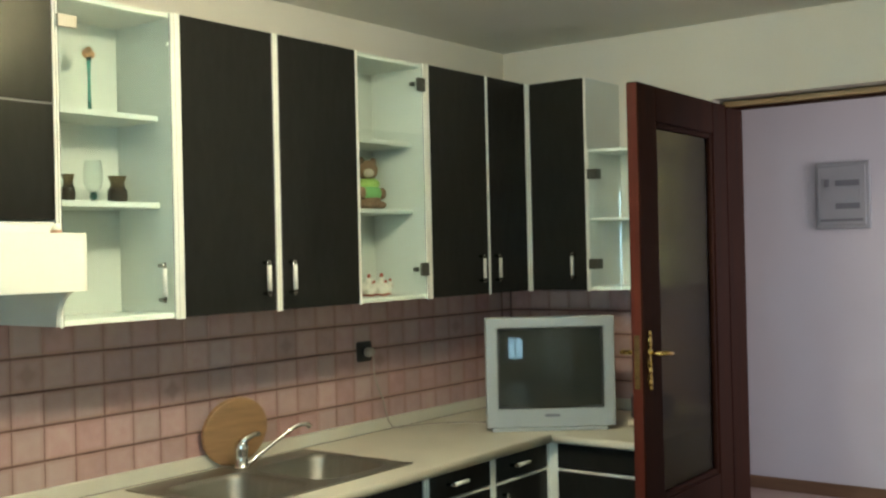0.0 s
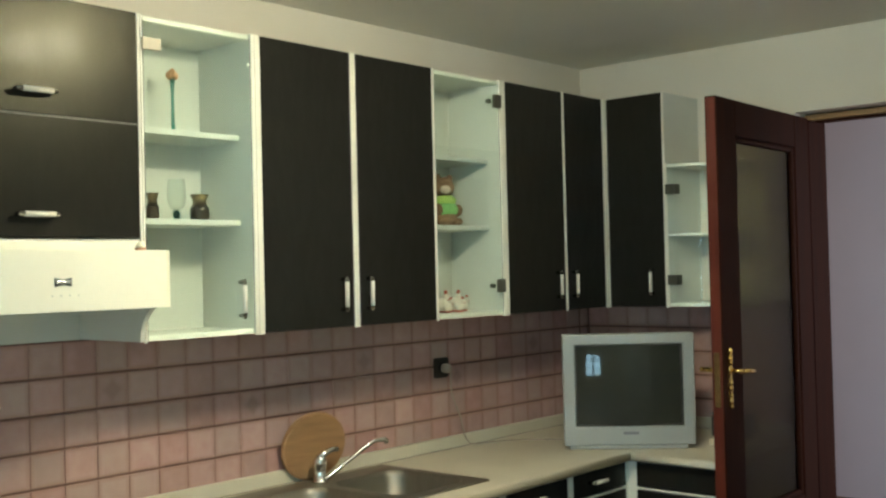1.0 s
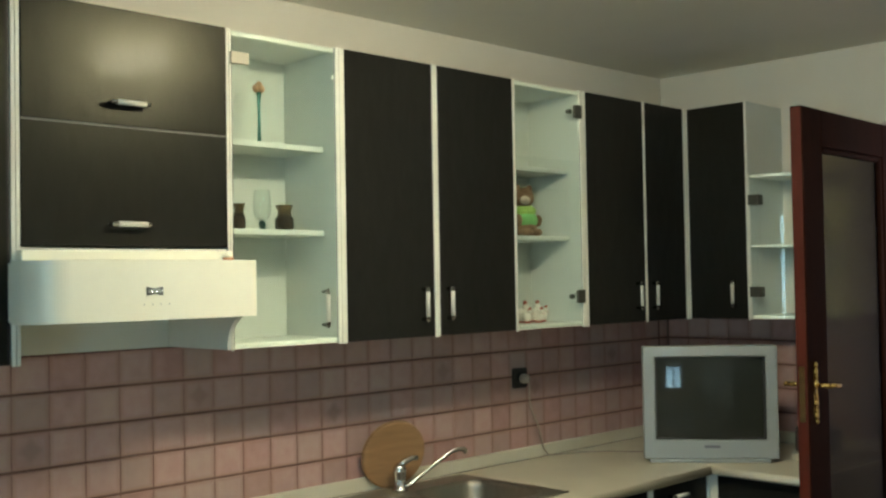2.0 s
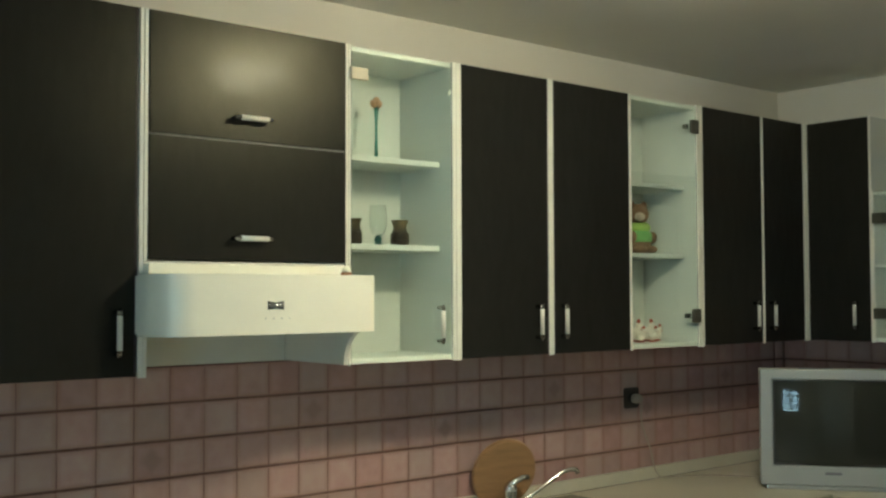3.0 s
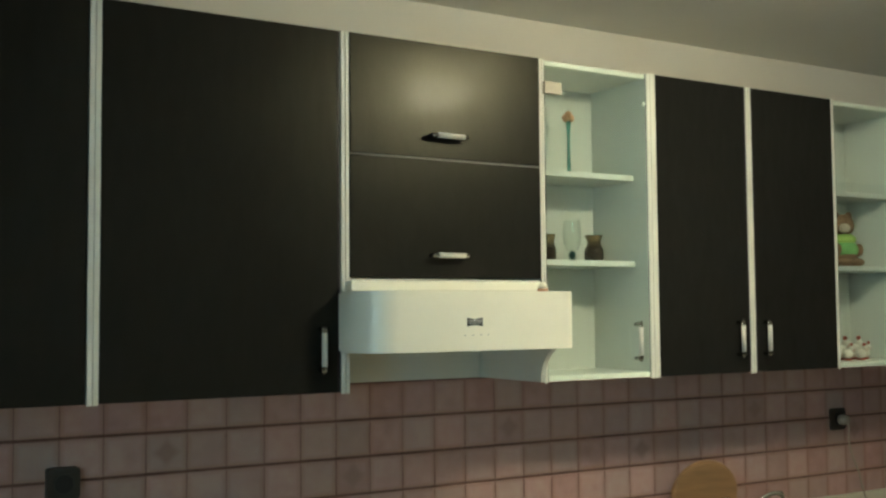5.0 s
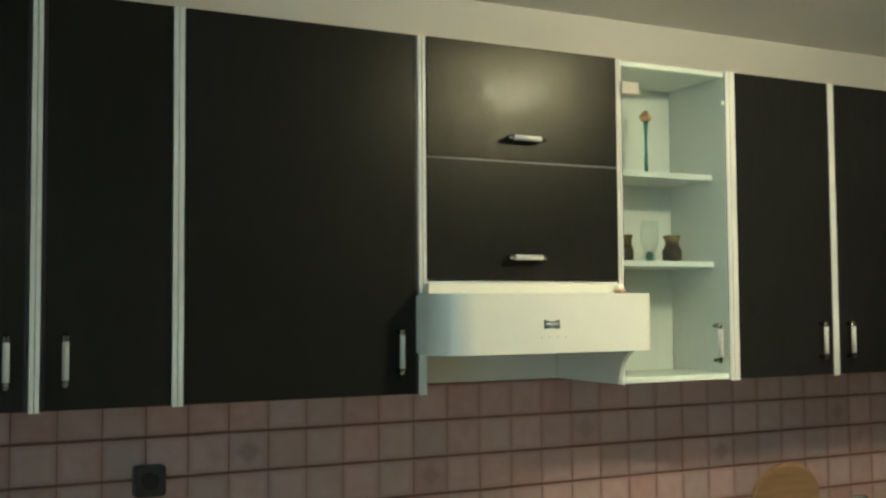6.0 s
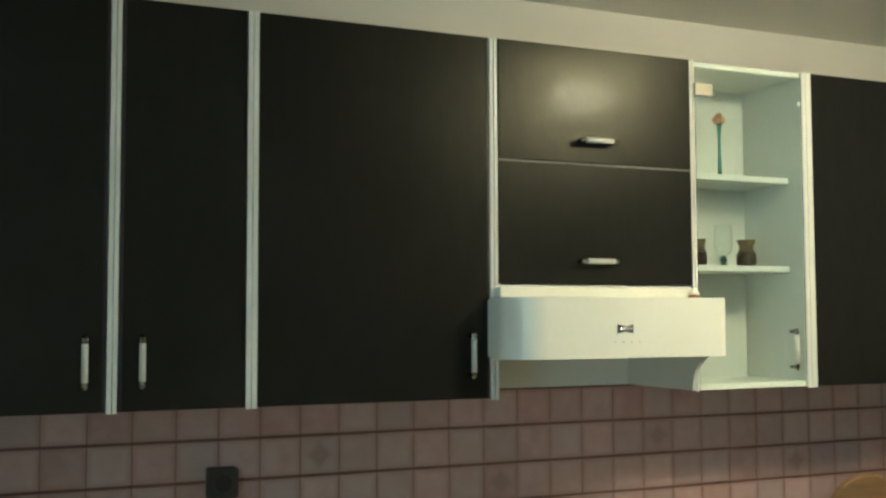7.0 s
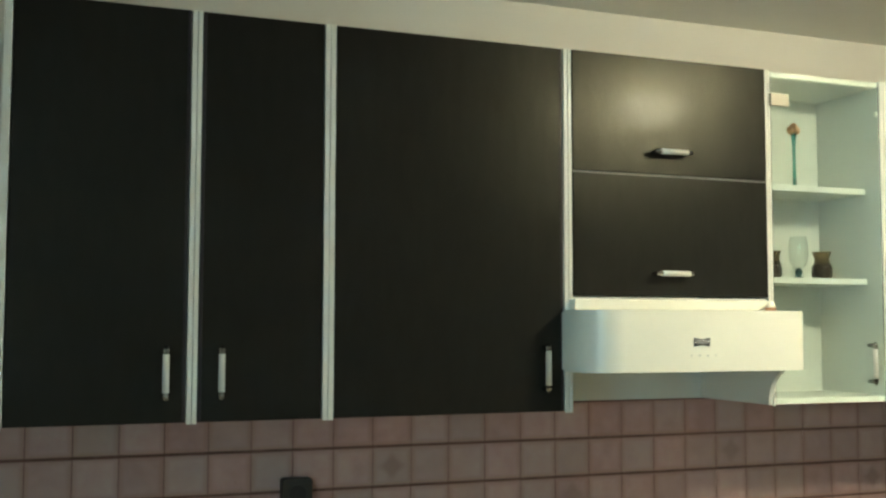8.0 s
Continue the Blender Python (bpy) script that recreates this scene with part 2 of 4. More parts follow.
GREEN_CLOTH = material("green_cloth", (0.19, 0.44, 0.14), 0.9, vary=0.15, scale=30, grain=500, bump=0.3)
LIME_CLOTH = material("lime_cloth", (0.34, 0.5, 0.12), 0.9, vary=0.15, scale=30, grain=500, bump=0.3)
CERAMIC = material("white_ceramic", (0.75, 0.68, 0.58), 0.3, vary=0.06, bump=0.0)
RED_PAINT = material("red_paint", (0.4, 0.085, 0.055), 0.4, vary=0.15, bump=0.0)
GREY_METAL = material("grey_lacquer", (0.285, 0.285, 0.3), 0.5, vary=0.06, bump=0.02)
GREY_DARK = material("grey_breaker_plastic", (0.15, 0.15, 0.17), 0.5, vary=0.12, bump=0.02)
SEAM = material("dull_seam_strip", (0.13, 0.13, 0.115), 0.5, vary=0.15, bump=0.0)
CATCH_BASE = material("orange_pink_plastic", (0.5, 0.26, 0.15), 0.45, vary=0.1, bump=0.0)
BROWN_WOOD = material("brown_skirting", (0.14, 0.075, 0.04), 0.5, vary=0.2, scale=5, grain=80, stretch=(1, 0.5, 5))
HALL_FLOOR = material("hall_floor", (0.33, 0.24, 0.21), 0.45, vary=0.15, scale=3, grain=60)
FLOOR = material("kitchen_floor_vinyl", (0.17, 0.125, 0.095), 0.5, vary=0.15, scale=3, grain=60)
SHADE = glowing("lit_opal_shade", (1.0, 0.945, 0.69), LAMP_GLOW)
GUM = material("cable_white", (0.37, 0.31, 0.25), 0.5, vary=0.05, bump=0.0)

# ---- building helpers ----
ORIGIN = {}


def thing(name, at, label, category, group="", kind=""):
    """A thing: an Empty at its base, which parents its parts."""
    ob = new(name)
    ob.empty_display_size = 0.05
    ob.location = at
    ORIGIN[ob] = Vector(at)
    return tagged(ob, label, category, group, kind)


def part(name, bm, mat, parent=None, label="", smooth=False):
    """Links a bmesh given in world coordinates as one mesh, under a thing or a part."""
    at = ORIGIN.get(parent, Vector())
    bmesh.ops.translate(bm, verts=bm.verts, vec=-at)
    bmesh.ops.recalc_face_normals(bm, faces=bm.faces)
    me = bpy.data.meshes.new(name)
    for f in bm.faces:
        f.smooth = smooth
    bm.to_mesh(me)
    bm.free()
    for m in (mat if isinstance(mat, (list, tuple)) else [mat]):
        me.materials.append(m)
    ob = new(name, me)
    if parent is not None:
        ob.parent = parent
    ORIGIN[ob] = at
    return tagged(ob, label)


def box(x0, x1, y0, y1, z0, z1, bevel=0.0, bm=None, segments=2):
    own = bmesh.new()
    bmesh.ops.create_cube(own, size=1)
    for v in own.verts:
        v.co = Vector((x0 + (x1 - x0) * (v.co.x + 0.5), y0 + (y1 - y0) * (v.co.y + 0.5), z0 + (z1 - z0) * (v.co.z + 0.5)))
    if bevel:
        bmesh.ops.bevel(own, geom=own.edges[:], offset=bevel, segments=segments, affect="EDGES", profile=0.5)
    return join(bm, own)


def join(bm, own):
    if bm is None:
        return own
    me = bpy.data.meshes.new("scrap")
    own.to_mesh(me)
    own.free()
    bm.from_mesh(me)
    bpy.data.meshes.remove(me)
    return bm


def lathe(profile, centre, steps=24, bm=None, cap=True):
    """A turned shape: profile of (radius, height) from the bottom up."""
    own = bmesh.new()
    rings = []
    for r, h in profile:
        rings.append([own.verts.new((centre[0] + r * math.cos(2 * math.pi * k / steps), centre[1] + r * math.sin(2 * math.pi * k / steps), centre[2] + h)) for k in range(steps)])
    for a, b in zip(rings, rings[1:]):
        for k in range(steps):
            own.faces.new((a[k], a[(k + 1) % steps], b[(k + 1) % steps], b[k]))
    if cap:
        own.faces.new(rings[0][::-1])
        own.faces.new(rings[-1])
    else:
        bmesh.ops.remove_doubles(own, verts=own.verts, dist=1e-6)
    return join(bm, own)


def tube(points, radius, steps=10, bm=None):
    """A round bar along points; radius is one number or one for each point."""
    own = bmesh.new()
    pts = [Vector(p) for p in points]
    radii = radius if isinstance(radius, (list, tuple)) else [radius] * len(pts)
    rings = []
    for i, p in enumerate(pts):
        d = (pts[min(i + 1, len(pts) - 1)] - pts[max(i - 1, 0)]).normalized()
        side = d.cross(Vector((0, 0, 1)))
        side = side.normalized() if side.length > 1e-4 else Vector((1, 0, 0))
        up = side.cross(d).normalized()
        rings.append([own.verts.new(p + (side * math.cos(a) + up * math.sin(a)) * radii[i]) for a in (2 * math.pi * k / steps for k in range(steps))])
    for a, b in zip(rings, rings[1:]):
        for k in range(steps):
            own.faces.new((a[k], a[(k + 1) % steps], b[(k + 1) % steps], b[k]))
    own.faces.new(rings[0][::-1])
    own.faces.new(rings[-1])
    return join(bm, own)


def prism(outline, axis, lo, hi, bm=None):
    """A flat outline (pairs) pushed along axis from lo to hi; the pairs are the two other axes in order."""
    own = bmesh.new()
    put = {"x": lambda a, b, c: (c, a, b), "y": lambda a, b, c: (a, c, b), "z": lambda a, b, c: (a, b, c)}[axis]
    one = [own.verts.new(put(a, b, lo)) for a, b in outline]
    two = [own.verts.new(put(a, b, hi)) for a, b in outline]
    own.faces.new(one[::-1])
    own.faces.new(two)
    for k in range(len(one)):
        n = (k + 1) % len(one)
        own.faces.new((one[k], one[n], two[n], two[k]))
    return join(bm, own)


def ball(centre, size, bm=None, segments=14):
    own = bmesh.new()
    bmesh.ops.create_uvsphere(own, u_segments=segments, v_segments=max(6, segments // 2 + 2), radius=1)
    for v in own.verts:
        v.co = Vector(centre) + Vector((v.co.x * size[0], v.co.y * size[1], v.co.z * size[2]))
    return join(bm, own)


def structure(name, bm, mat, label, category, parent=None):
    return tagged(part(name, bm, mat, parent), label, category, kind="structure")


# ---- the room ----
XL, XR, YB, ZC = -3.2, 2.264, -4.4, 2.407
TH = 0.14
DOOR_Y0, DOOR_Y1, DOOR_Z = -1.0, -1.98, 2.10

structure("floor", box(XL - TH, XR + TH, YB - TH, TH, -0.1, 0), FLOOR, "brown vinyl kitchen floor under the cabinets", "floor")
structure("ceiling", box(XL - TH, XR + TH, YB - TH, TH, ZC, ZC + 0.12), CEILING, "plain painted ceiling in greyish cream", "ceiling")
structure("wall_north", box(XL - TH, XR + TH, 0, TH, 0, ZC), WALL, "cream painted wall behind the wall cabinets", "wall")
structure("wall_south", box(XL - TH, XR + TH, YB - TH, YB, 0, ZC), WALL, "plain cream painted kitchen wall", "wall")
bm = box(XR, XR + TH, DOOR_Y0, 0, 0, ZC)
box(XR, XR + TH, YB, DOOR_Y1, 0, ZC, bm=bm)
box(XR, XR + TH, DOOR_Y1, DOOR_Y0, DOOR_Z, ZC, bm=bm)
structure("wall_east", bm, WALL, "cream painted wall with the doorway to the hall", "wall")
WY0, WY1, WZ0, WZ1 = -3.45, -2.55, 0.95, 2.1
bm = box(XL - TH, XL, YB, WY0, 0, ZC)
box(XL - TH, XL, WY1, 0, 0, ZC, bm=bm)
box(XL - TH, XL, WY0, WY1, 0, WZ0, bm=bm)
box(XL - TH, XL, WY0, WY1, WZ1, ZC, bm=bm)
structure("wall_west", bm, WALL, "cream painted wall with the kitchen window", "wall")

win = thing("window_1", (XL - 0.07, (WY0 + WY1) / 2, WZ0), "white framed kitchen window with two panes", "window", kind="structure")
bm = box(XL - 0.10, XL - 0.04, WY0, WY0 + 0.06, WZ0, WZ1, 0.004)
box(XL - 0.10, XL - 0.04, WY1 - 0.06, WY1, WZ0, WZ1, 0.004, bm)
box(XL - 0.10, XL - 0.04, -3.035, -2.965, WZ0 + 0.06, WZ1 - 0.06, 0.004, bm)
box(XL - 0.10, XL - 0.04, WY0 + 0.06, WY1 - 0.06, WZ0, WZ0 + 0.06, 0.004, bm)
for a, b in ((WY0 + 0.06, -3.035), (-2.965, WY1 - 0.06)):
    box(XL - 0.095, XL - 0.045, a, b, 1.74, 1.79, 0.004, bm)
box(XL - 0.10, XL - 0.04, WY0 + 0.06, WY1 - 0.06, WZ1 - 0.06, WZ1, 0.004, bm)
part("window_frame", bm, EDGE, win)
for a, b in ((WY0 + 0.06, -3.035), (-2.965, WY1 - 0.06)):
    p = part("pane", box(XL - 0.075, XL - 0.071, a, b, WZ0 + 0.06, WZ1 - 0.06), CLEAR_GLASS, win)
    p.visible_shadow = False
part("window_sill", box(XL - 0.02, XL + 0.06, WY0 - 0.03, WY1 + 0.03, WZ0 - 0.03, WZ0, 0.006), EDGE, win)

# ---- the hall ----
HX, HY0, HY1 = 4.7, -3.5, 0.9
structure("hall_floor", box(XR + TH, HX + 0.1, HY0 - 0.1, HY1 + 0.1, -0.1, 0), HALL_FLOOR, "brownish hall floor beyond the doorway", "floor")
structure("hall_ceiling", box(XR + TH, HX + 0.1, HY0 - 0.1, HY1 + 0.1, ZC, ZC + 0.12), CEILING, "plain hall ceiling", "ceiling")
structure("hall_wall_east", box(HX, HX + 0.1, HY0 - 0.1, HY1 + 0.1, 0, ZC), LILAC, "lilac grey painted hall wall", "wall")
structure("hall_wall_north", box(XR + TH, HX, HY1, HY1 + 0.1, 0, ZC), LILAC, "lilac grey painted hall end wall", "wall")
# out of view; the opening is made up for the added hall lamp
bm = box(XR + TH, 3.0, HY0 - 0.1, HY0, 0, ZC)
box(4.1, HX, HY0 - 0.1, HY0, 0, ZC, bm=bm)
box(3.0, 4.1, HY0 - 0.1, HY0, 0, 0.85, bm=bm)
box(3.0, 4.1, HY0 - 0.1, HY0, 2.15, ZC, bm=bm)
structure("hall_wall_south", bm, LILAC, "unseen lilac grey hall wall with an opening added for light", "wall")
structure("baseboard", box(HX - 0.016, HX, HY0, HY1, 0, 0.078, 0.004), BROWN_WOOD, "brown wooden skirting board along the hall wall", "baseboard")

fuse = thing("fuse_box", (HX, -0.77, 1.59), "grey fuse box with two rows of breakers on the lilac wall", "fuse box")
part("frame", box(HX - 0.03, HX - 0.002, -0.929, -0.612, 1.594, 1.99, 0.006), GREY_METAL, fuse)
part("cover", box(HX - 0.042, HX - 0.03, -0.909, -0.632, 1.618, 1.968, 0.004), GREY_METAL, fuse)
for z in (1.865, 1.73):
    part("window_slot", box(HX - 0.046, HX - 0.0425, -0.876, -0.736, z - 0.017, z + 0.017, 0.001), GREY_DARK, fuse, "dark slot over a row of breakers")
part("switch", box(HX - 0.05, HX - 0.0425, -0.702, -0.672, 1.845, 1.89, 0.002), GREY_DARK, fuse, "dark main switch")
part("door_panel", box(HX - 0.045, HX - 0.0425, -0.88, -0.658, 1.763, 1.833, 0.001), GREY_METAL, fuse)
part("bottom_rail", box(HX - 0.045, HX - 0.0425, -0.894, -0.645, 1.64, 1.655, 0.001), GREY_DARK, fuse)

# ---- door frame and door ----
FX0, FX1 = 2.247, XR + TH + 0.012
frm = thing("door_frame", (XR + 0.07, -1.49, 0), "dark mahogany door frame with a light upper edge in the doorway", "door frame", kind="structure")
part("jamb", box(FX0, FX1, -1.062, -1.002, 0, 2.062, 0.004), MAHOGANY, frm)
part("jamb", box(FX0, FX1, -1.978, -1.90, 0, 2.062, 0.004), MAHOGANY, frm)
part("head", box(FX1 - 0.06, FX1, -1.978, -1.002, 2.072, 2.0985, 0.003), LIGHT_WOOD, frm, "light wooden head strip")
part("head_bead", box(FX1 - 0.05, FX1, -1.978, -1.002, 2.0625, 2.0715, 0.002), MAHOGANY, frm, "dark bead under the head")

# the leaf swings on the near jamb and stands a little past square
HINGE_X, HINGE_Y = 2.24, -1.042
LEAF, DZ = 0.82, 2.068
door = thing("door_1", (HINGE_X, HINGE_Y, 0), "open mahogany door with a tall obscure glass panel and brass handle", "door", kind="structure")
DX0, DX1, DY0, DY1 = HINGE_X - LEAF, HINGE_X, HINGE_Y - 0.021, HINGE_Y + 0.021
G0, G1, GZ0, GZ1 = DX0 + 0.15, DX1 - 0.138, 0.64, 1.945
part("stile", box(DX0, G0, DY0, DY1, 0.012, DZ, 0.005), MAHOGANY, door)
part("stile", box(G1, DX1, DY0, DY1, 0.012, DZ, 0.005), MAHOGANY, door)
part("top_rail", box(G0, G1, DY0 + 0.001, DY1 - 0.001, GZ1, DZ - 0.001, 0.003), MAHOGANY, door)
part("bottom_rail", box(G0, G1, DY0 + 0.001, DY1 - 0.001, 0.013, GZ0, 0.003), MAHOGANY, door)
for a, b, c, d in ((G0, G0 + 0.02, GZ0, GZ1), (G1 - 0.02, G1, GZ0, GZ1), (G0 + 0.02, G1 - 0.02, GZ1 - 0.02, GZ1), (G0 + 0.02, G1 - 0.02, GZ0, GZ0 + 0.02)):
    part("glazing_bead", box(a, b, DY0 + 0.006, DY1 - 0.006, c, d, 0.006), MAHOGANY, door)
part("glass_panel", box(G0 + 0.015, G1 - 0.015, HINGE_Y - 0.003, HINGE_Y + 0.003, GZ0 + 0.015, GZ1 - 0.015), OBSCURE, door, "dark bronze obscure glass")
for way in (-1, 1):
    y0 = DY0 if way < 0 else DY1
    kx = DX0 + 0.046
    bm = box(kx - 0.009, kx + 0.009, y0, y0 + way * 0.005, 1.045, 1.22, 0.002)
    for z, r in ((1.224, 0.009), (1.2, 0.013), (1.185, 0.009), (1.16, 0.015), (1.12, 0.009), (1.1, 0.012), (1.075, 0.009), (1.06, 0.013), (1.04, 0.008)):
        ball((kx, y0 + way * 0.004, z), (r, 0.007, r * 1.1), bm, 12)
    plate = part("backplate", bm, BRASS, door, "ornate brass backplate", smooth=True)
    bm = tube([(kx, y0, 1.157), (kx, y0 + way * 0.05, 1.157)], 0.0075)
    tube([(kx - 0.006, y0 + way * 0.055, 1.157), (kx + 0.02, y0 + way * 0.06, 1.159), (kx + 0.036, y0 + way * 0.06, 1.154), (kx + 0.052, y0 + way * 0.06, 1.156), (kx + 0.064, y0 + way * 0.058, 1.153)], [0.008, 0.006, 0.008, 0.006, 0.0075], bm=bm)
    part("lever", bm, BRASS, plate, "brass lever", smooth=True)
# thin added strip whose colour carries the light on the closing edge
part("lit_edge", box(DX0 - 0.0015, DX0 - 0.0002, DY0 + 0.004, DY1 - 0.004, 0.02, DZ - 0.006), MAHOGANY_LIT, door, "closing edge coloured redder and brighter, as lit by the window")
part("lock_plate", box(DX0 - 0.0035, DX0 - 0.0017, HINGE_Y - 0.01, HINGE_Y + 0.01, 1.04, 1.22, 0.0005), ANTIQUE, door, "dull brass lock plate on the door's edge")
door.rotation_euler = (0, 0, radians(2.1))


# ---- wall cabinets ----
CZ0, CZ1, CF = 1.345, 2.202, -0.312
PT = 0.015
BACK = -0.064
SHELF_HIGH, SHELF_LOW = 1.916, 1.671


def handle(parent, x, z, across=False, front=CF, facing="y"):
    """A chrome bow handle with a white grip; facing x for doors of the east run."""
    def at(u, d, w):
        p = (u, front - d, w) if facing == "y" else (front - d, u, w)
        return p
    def bar(a, b, r, bm=None):
        return tube([a, b], r, 10, bm)
    half = 0.047
    ends = [(x - half, z), (x + half, z)] if across else [(x, z - half), (x, z + half)]
    (p0, q0), (p1, q1) = ends
    k = 0.004
    e0 = (p0 - k, q0) if across else (p0, q0 - k)
    e1 = (p1 + k, q1) if across else (p1, q1 + k)
    bm = tube([at(p0, 0, q0), at(p0, 0.018, q0), at(*[e0[0], 0.0235, e0[1]]), at(p0, 0.0245, q0), at(p1, 0.0245, q1), at(*[e1[0], 0.0235, e1[1]]), at(p1, 0.018, q1), at(p1, 0, q1)],
              [0.0052, 0.0052, 0.006, 0.006, 0.006, 0.006, 0.0052, 0.0052], 10)
    h = part("handle", bm, HANDLE_CHROME, parent, "chrome handle ends", smooth=True)
    (u0, w0), (u1, w1) = ends
    k = 0.008
    if across:
        u0, u1 = u0 + k, u1 - k
    else:
        w0, w1 = w0 + k, w1 - k
    bm = bar(at(u0, 0.0245, w0), at(u1, 0.0245, w1), 0.0069)
    part("handle_grip", bm, PORCELAIN, parent, "white handle grip", smooth=True)
    return h


def carcass(ob, x0, x1, d0, d1, shelves=()):
    for a, b in ((x0, d0), (d1, x1)):
        bm = box(a + 0.0006, b - 0.0006, CF + 0.001, -0.006, CZ0, CZ1)
        part("side_panel", bm, WHITE, ob)
        part("edging", box(a + 0.0006, b - 0.0006, CF - 0.003, CF + 0.001, CZ0 - 0.004, CZ1, 0.001), EDGE, ob, "white edging strip")
    part("top_panel", box(d0, d1, CF + 0.022, -0.006, CZ1 - PT, CZ1), WHITE, ob)
    part("bottom_panel", box(d0, d1, CF + 0.022, -0.006, CZ0, CZ0 + PT), WHITE, ob)
    part("back_panel", box(d0, d1, BACK, BACK + 0.006, CZ0 + PT, CZ1 - PT), WHITE, ob)
    for z in shelves:
        part("shelf", box(d0 + 0.001, d1 - 0.003, -0.255, BACK - 0.0005, z - 0.016, z, 0.0015), WHITE, ob)


def black_door(ob, x0, x1, z0, z1, edge_side=1):
    """A black laminate door with a slim dark strip down its opening edge."""
    g = 0.0015
    d = part("door", box(x0 + g, x1 - g, CF, CF + 0.018, z0, z1, 0.0015), BLACK, ob)
    e = x1 - g if edge_side > 0 else x0 + g
    bm = bmesh.new()
    c = e - edge_side * 0.004
    box(c - 0.003, c + 0.003, CF - 0.0012, CF, z0 + 0.002, z1 - 0.002, 0.0005, bm)
    part("edge_strip", bm, BLACK_EDGE, d, "dark edge strip")
    return d


def solid_cabinet(x0, x1, d0, d1, handle_x, side, label):
    ob = thing("wall_cabinet", ((x0 + x1) / 2, -0.15, CZ0), label, "wall cabinet", "wall cabinets over the worktop")
    carcass(ob, x0, x1, d0, d1)
    d = black_door(ob, d0, d1, CZ0, CZ1, side)
    handle(d, handle_x, 1.446)
    return ob


solid_cabinet(-2.07, -1.6932, -2.053, -1.704, -1.748, 1, "wall cabinet with black door, chrome handle and white edges")
solid_cabinet(-1.6928, -1.4062, -1.682, -1.418, -1.636, -1, "narrow wall cabinet with black door and white edges")
solid_cabinet(-1.4058, -0.8262, -1.393, -0.837, -0.89, 1, "wide wall cabinet with one black door beside the hood")
solid_cabinet(0.1302, 0.5188, 0.15, 0.509, 0.456, 1, "wall cabinet with black door over the sink")
solid_cabinet(0.5192, 0.8993, 0.531, 0.895, 0.566, -1, "wall cabinet with black door beside the glass cabinet")
solid_cabinet(1.2827, 1.6658, 1.296, 1.66, 1.6, 1, "wall cabinet with black door near the corner")
solid_cabinet(1.6662, 1.958, 1.672, 1.947, 1.708, -1, "narrow wall cabinet with black door in the corner")

# flap cabinet over the hood
FX_0, FX_1, FD0, FD1 = -0.8258, -0.2487, -0.815, -0.2575
flap = thing("flap_cabinet", ((FX_0 + FX_1) / 2, -0.15, 1.6), "hood cabinet with two black lift-up flaps and white edges", "wall cabinet")
for a, b in ((FX_0, FD0), (FD1, FX_1)):
    part("side_panel", box(a + 0.0006, b - 0.0006, CF + 0.001, -0.006, CZ0, CZ1), WHITE, flap)
    part("edging", box(a + 0.0006, b - 0.0006, CF - 0.003, CF + 0.001, CZ0 - 0.004 if a == FX_0 else 1.6, CZ1, 0.001), EDGE, flap, "white edging strip")
part("top_panel", box(FD0, FD1, CF + 0.022, -0.006, CZ1 - PT, CZ1), WHITE, flap)
part("bottom_panel", box(FD0, FD1, CF + 0.004, -0.006, 1.588, 1.612, 0.001), EDGE, flap)
part("back_panel", box(FD0, FD1, -0.012, -0.006, CZ0, 1.585), WHITE, flap)
for z0, z1, hz in ((1.913, CZ1, 1.967), (1.616, 1.908, 1.67)):
    d = part("flap", box(FD0 + 0.001, FD1 - 0.001, CF - 0.004, CF + 0.014, z0, z1, 0.0015), BLACK, flap)
    handle(d, -0.547, hz, True, CF - 0.004)
part("seam_strip", box(FD0 + 0.001, FD1 - 0.001, CF - 0.002, CF + 0.01, 1.9085, 1.9125), SEAM, flap, "thin bright strip between the flaps")

# cooker hood
hood = thing("cooker_hood", (-0.54, -0.2, 1.437), "white cooker hood with rounded corners under the flap cabinet", "cooker hood")


def rounded_front(x0, x1, y_back, y_front, r0, r1, n=18):
    pts = [(x1, y_back)]
    pts += [(x1 - r1 + r1 * math.cos(a), y_front + r1 - r1 * math.sin(a)) for a in (k * math.pi / 2 / n for k in range(n + 1))]
    pts += [(x0 + r0 - r0 * math.sin(a), y_front + r0 - r0 * math.cos(a)) for a in (k * math.pi / 2 / n for k in range(n + 1))]
    return pts + [(x0, y_back)]


bm = prism(rounded_front(-0.845, -0.252, -0.316, -0.455, 0.085, 0.03), "z", 1.438, 1.58)
bmesh.ops.bevel(bm, geom=[e for e in bm.edges if abs(e.verts[0].co.z - e.verts[1].co.z) < 1e-6], offset=0.004, segments=2, affect="EDGES")
part("shell", bm, ENAMEL, hood, smooth=False)
part("inner_body", box(-0.80, -0.268, -0.315, -0.014, 1.46, 1.584, 0.003), ENAMEL, hood)
part("top_ledge", box(-0.826, -0.262, -0.345, -0.3165, 1.581, 1.606, 0.003), ENAMEL, hood)
part("filter", box(-0.79, -0.29, -0.40, -0.33, 1.4355, 1.4378), STEEL, hood, "grey metal filter")
cap = part("slide_catch", lathe([(0.014, 0.0), (0.0145, 0.003), (0.0135, 0.008), (0.012, 0.0085)], (-0.29, -0.365, 1.5805), 20), CATCH_BASE, hood, "small orange-pink catch base", smooth=True)
part("catch_cap", lathe([(0.0125, 0.009), (0.012, 0.014), (0.008, 0.019), (0.0035, 0.024)], (-0.29, -0.365, 1.5805), 20), ENAMEL, cap, "white domed cap", smooth=True)
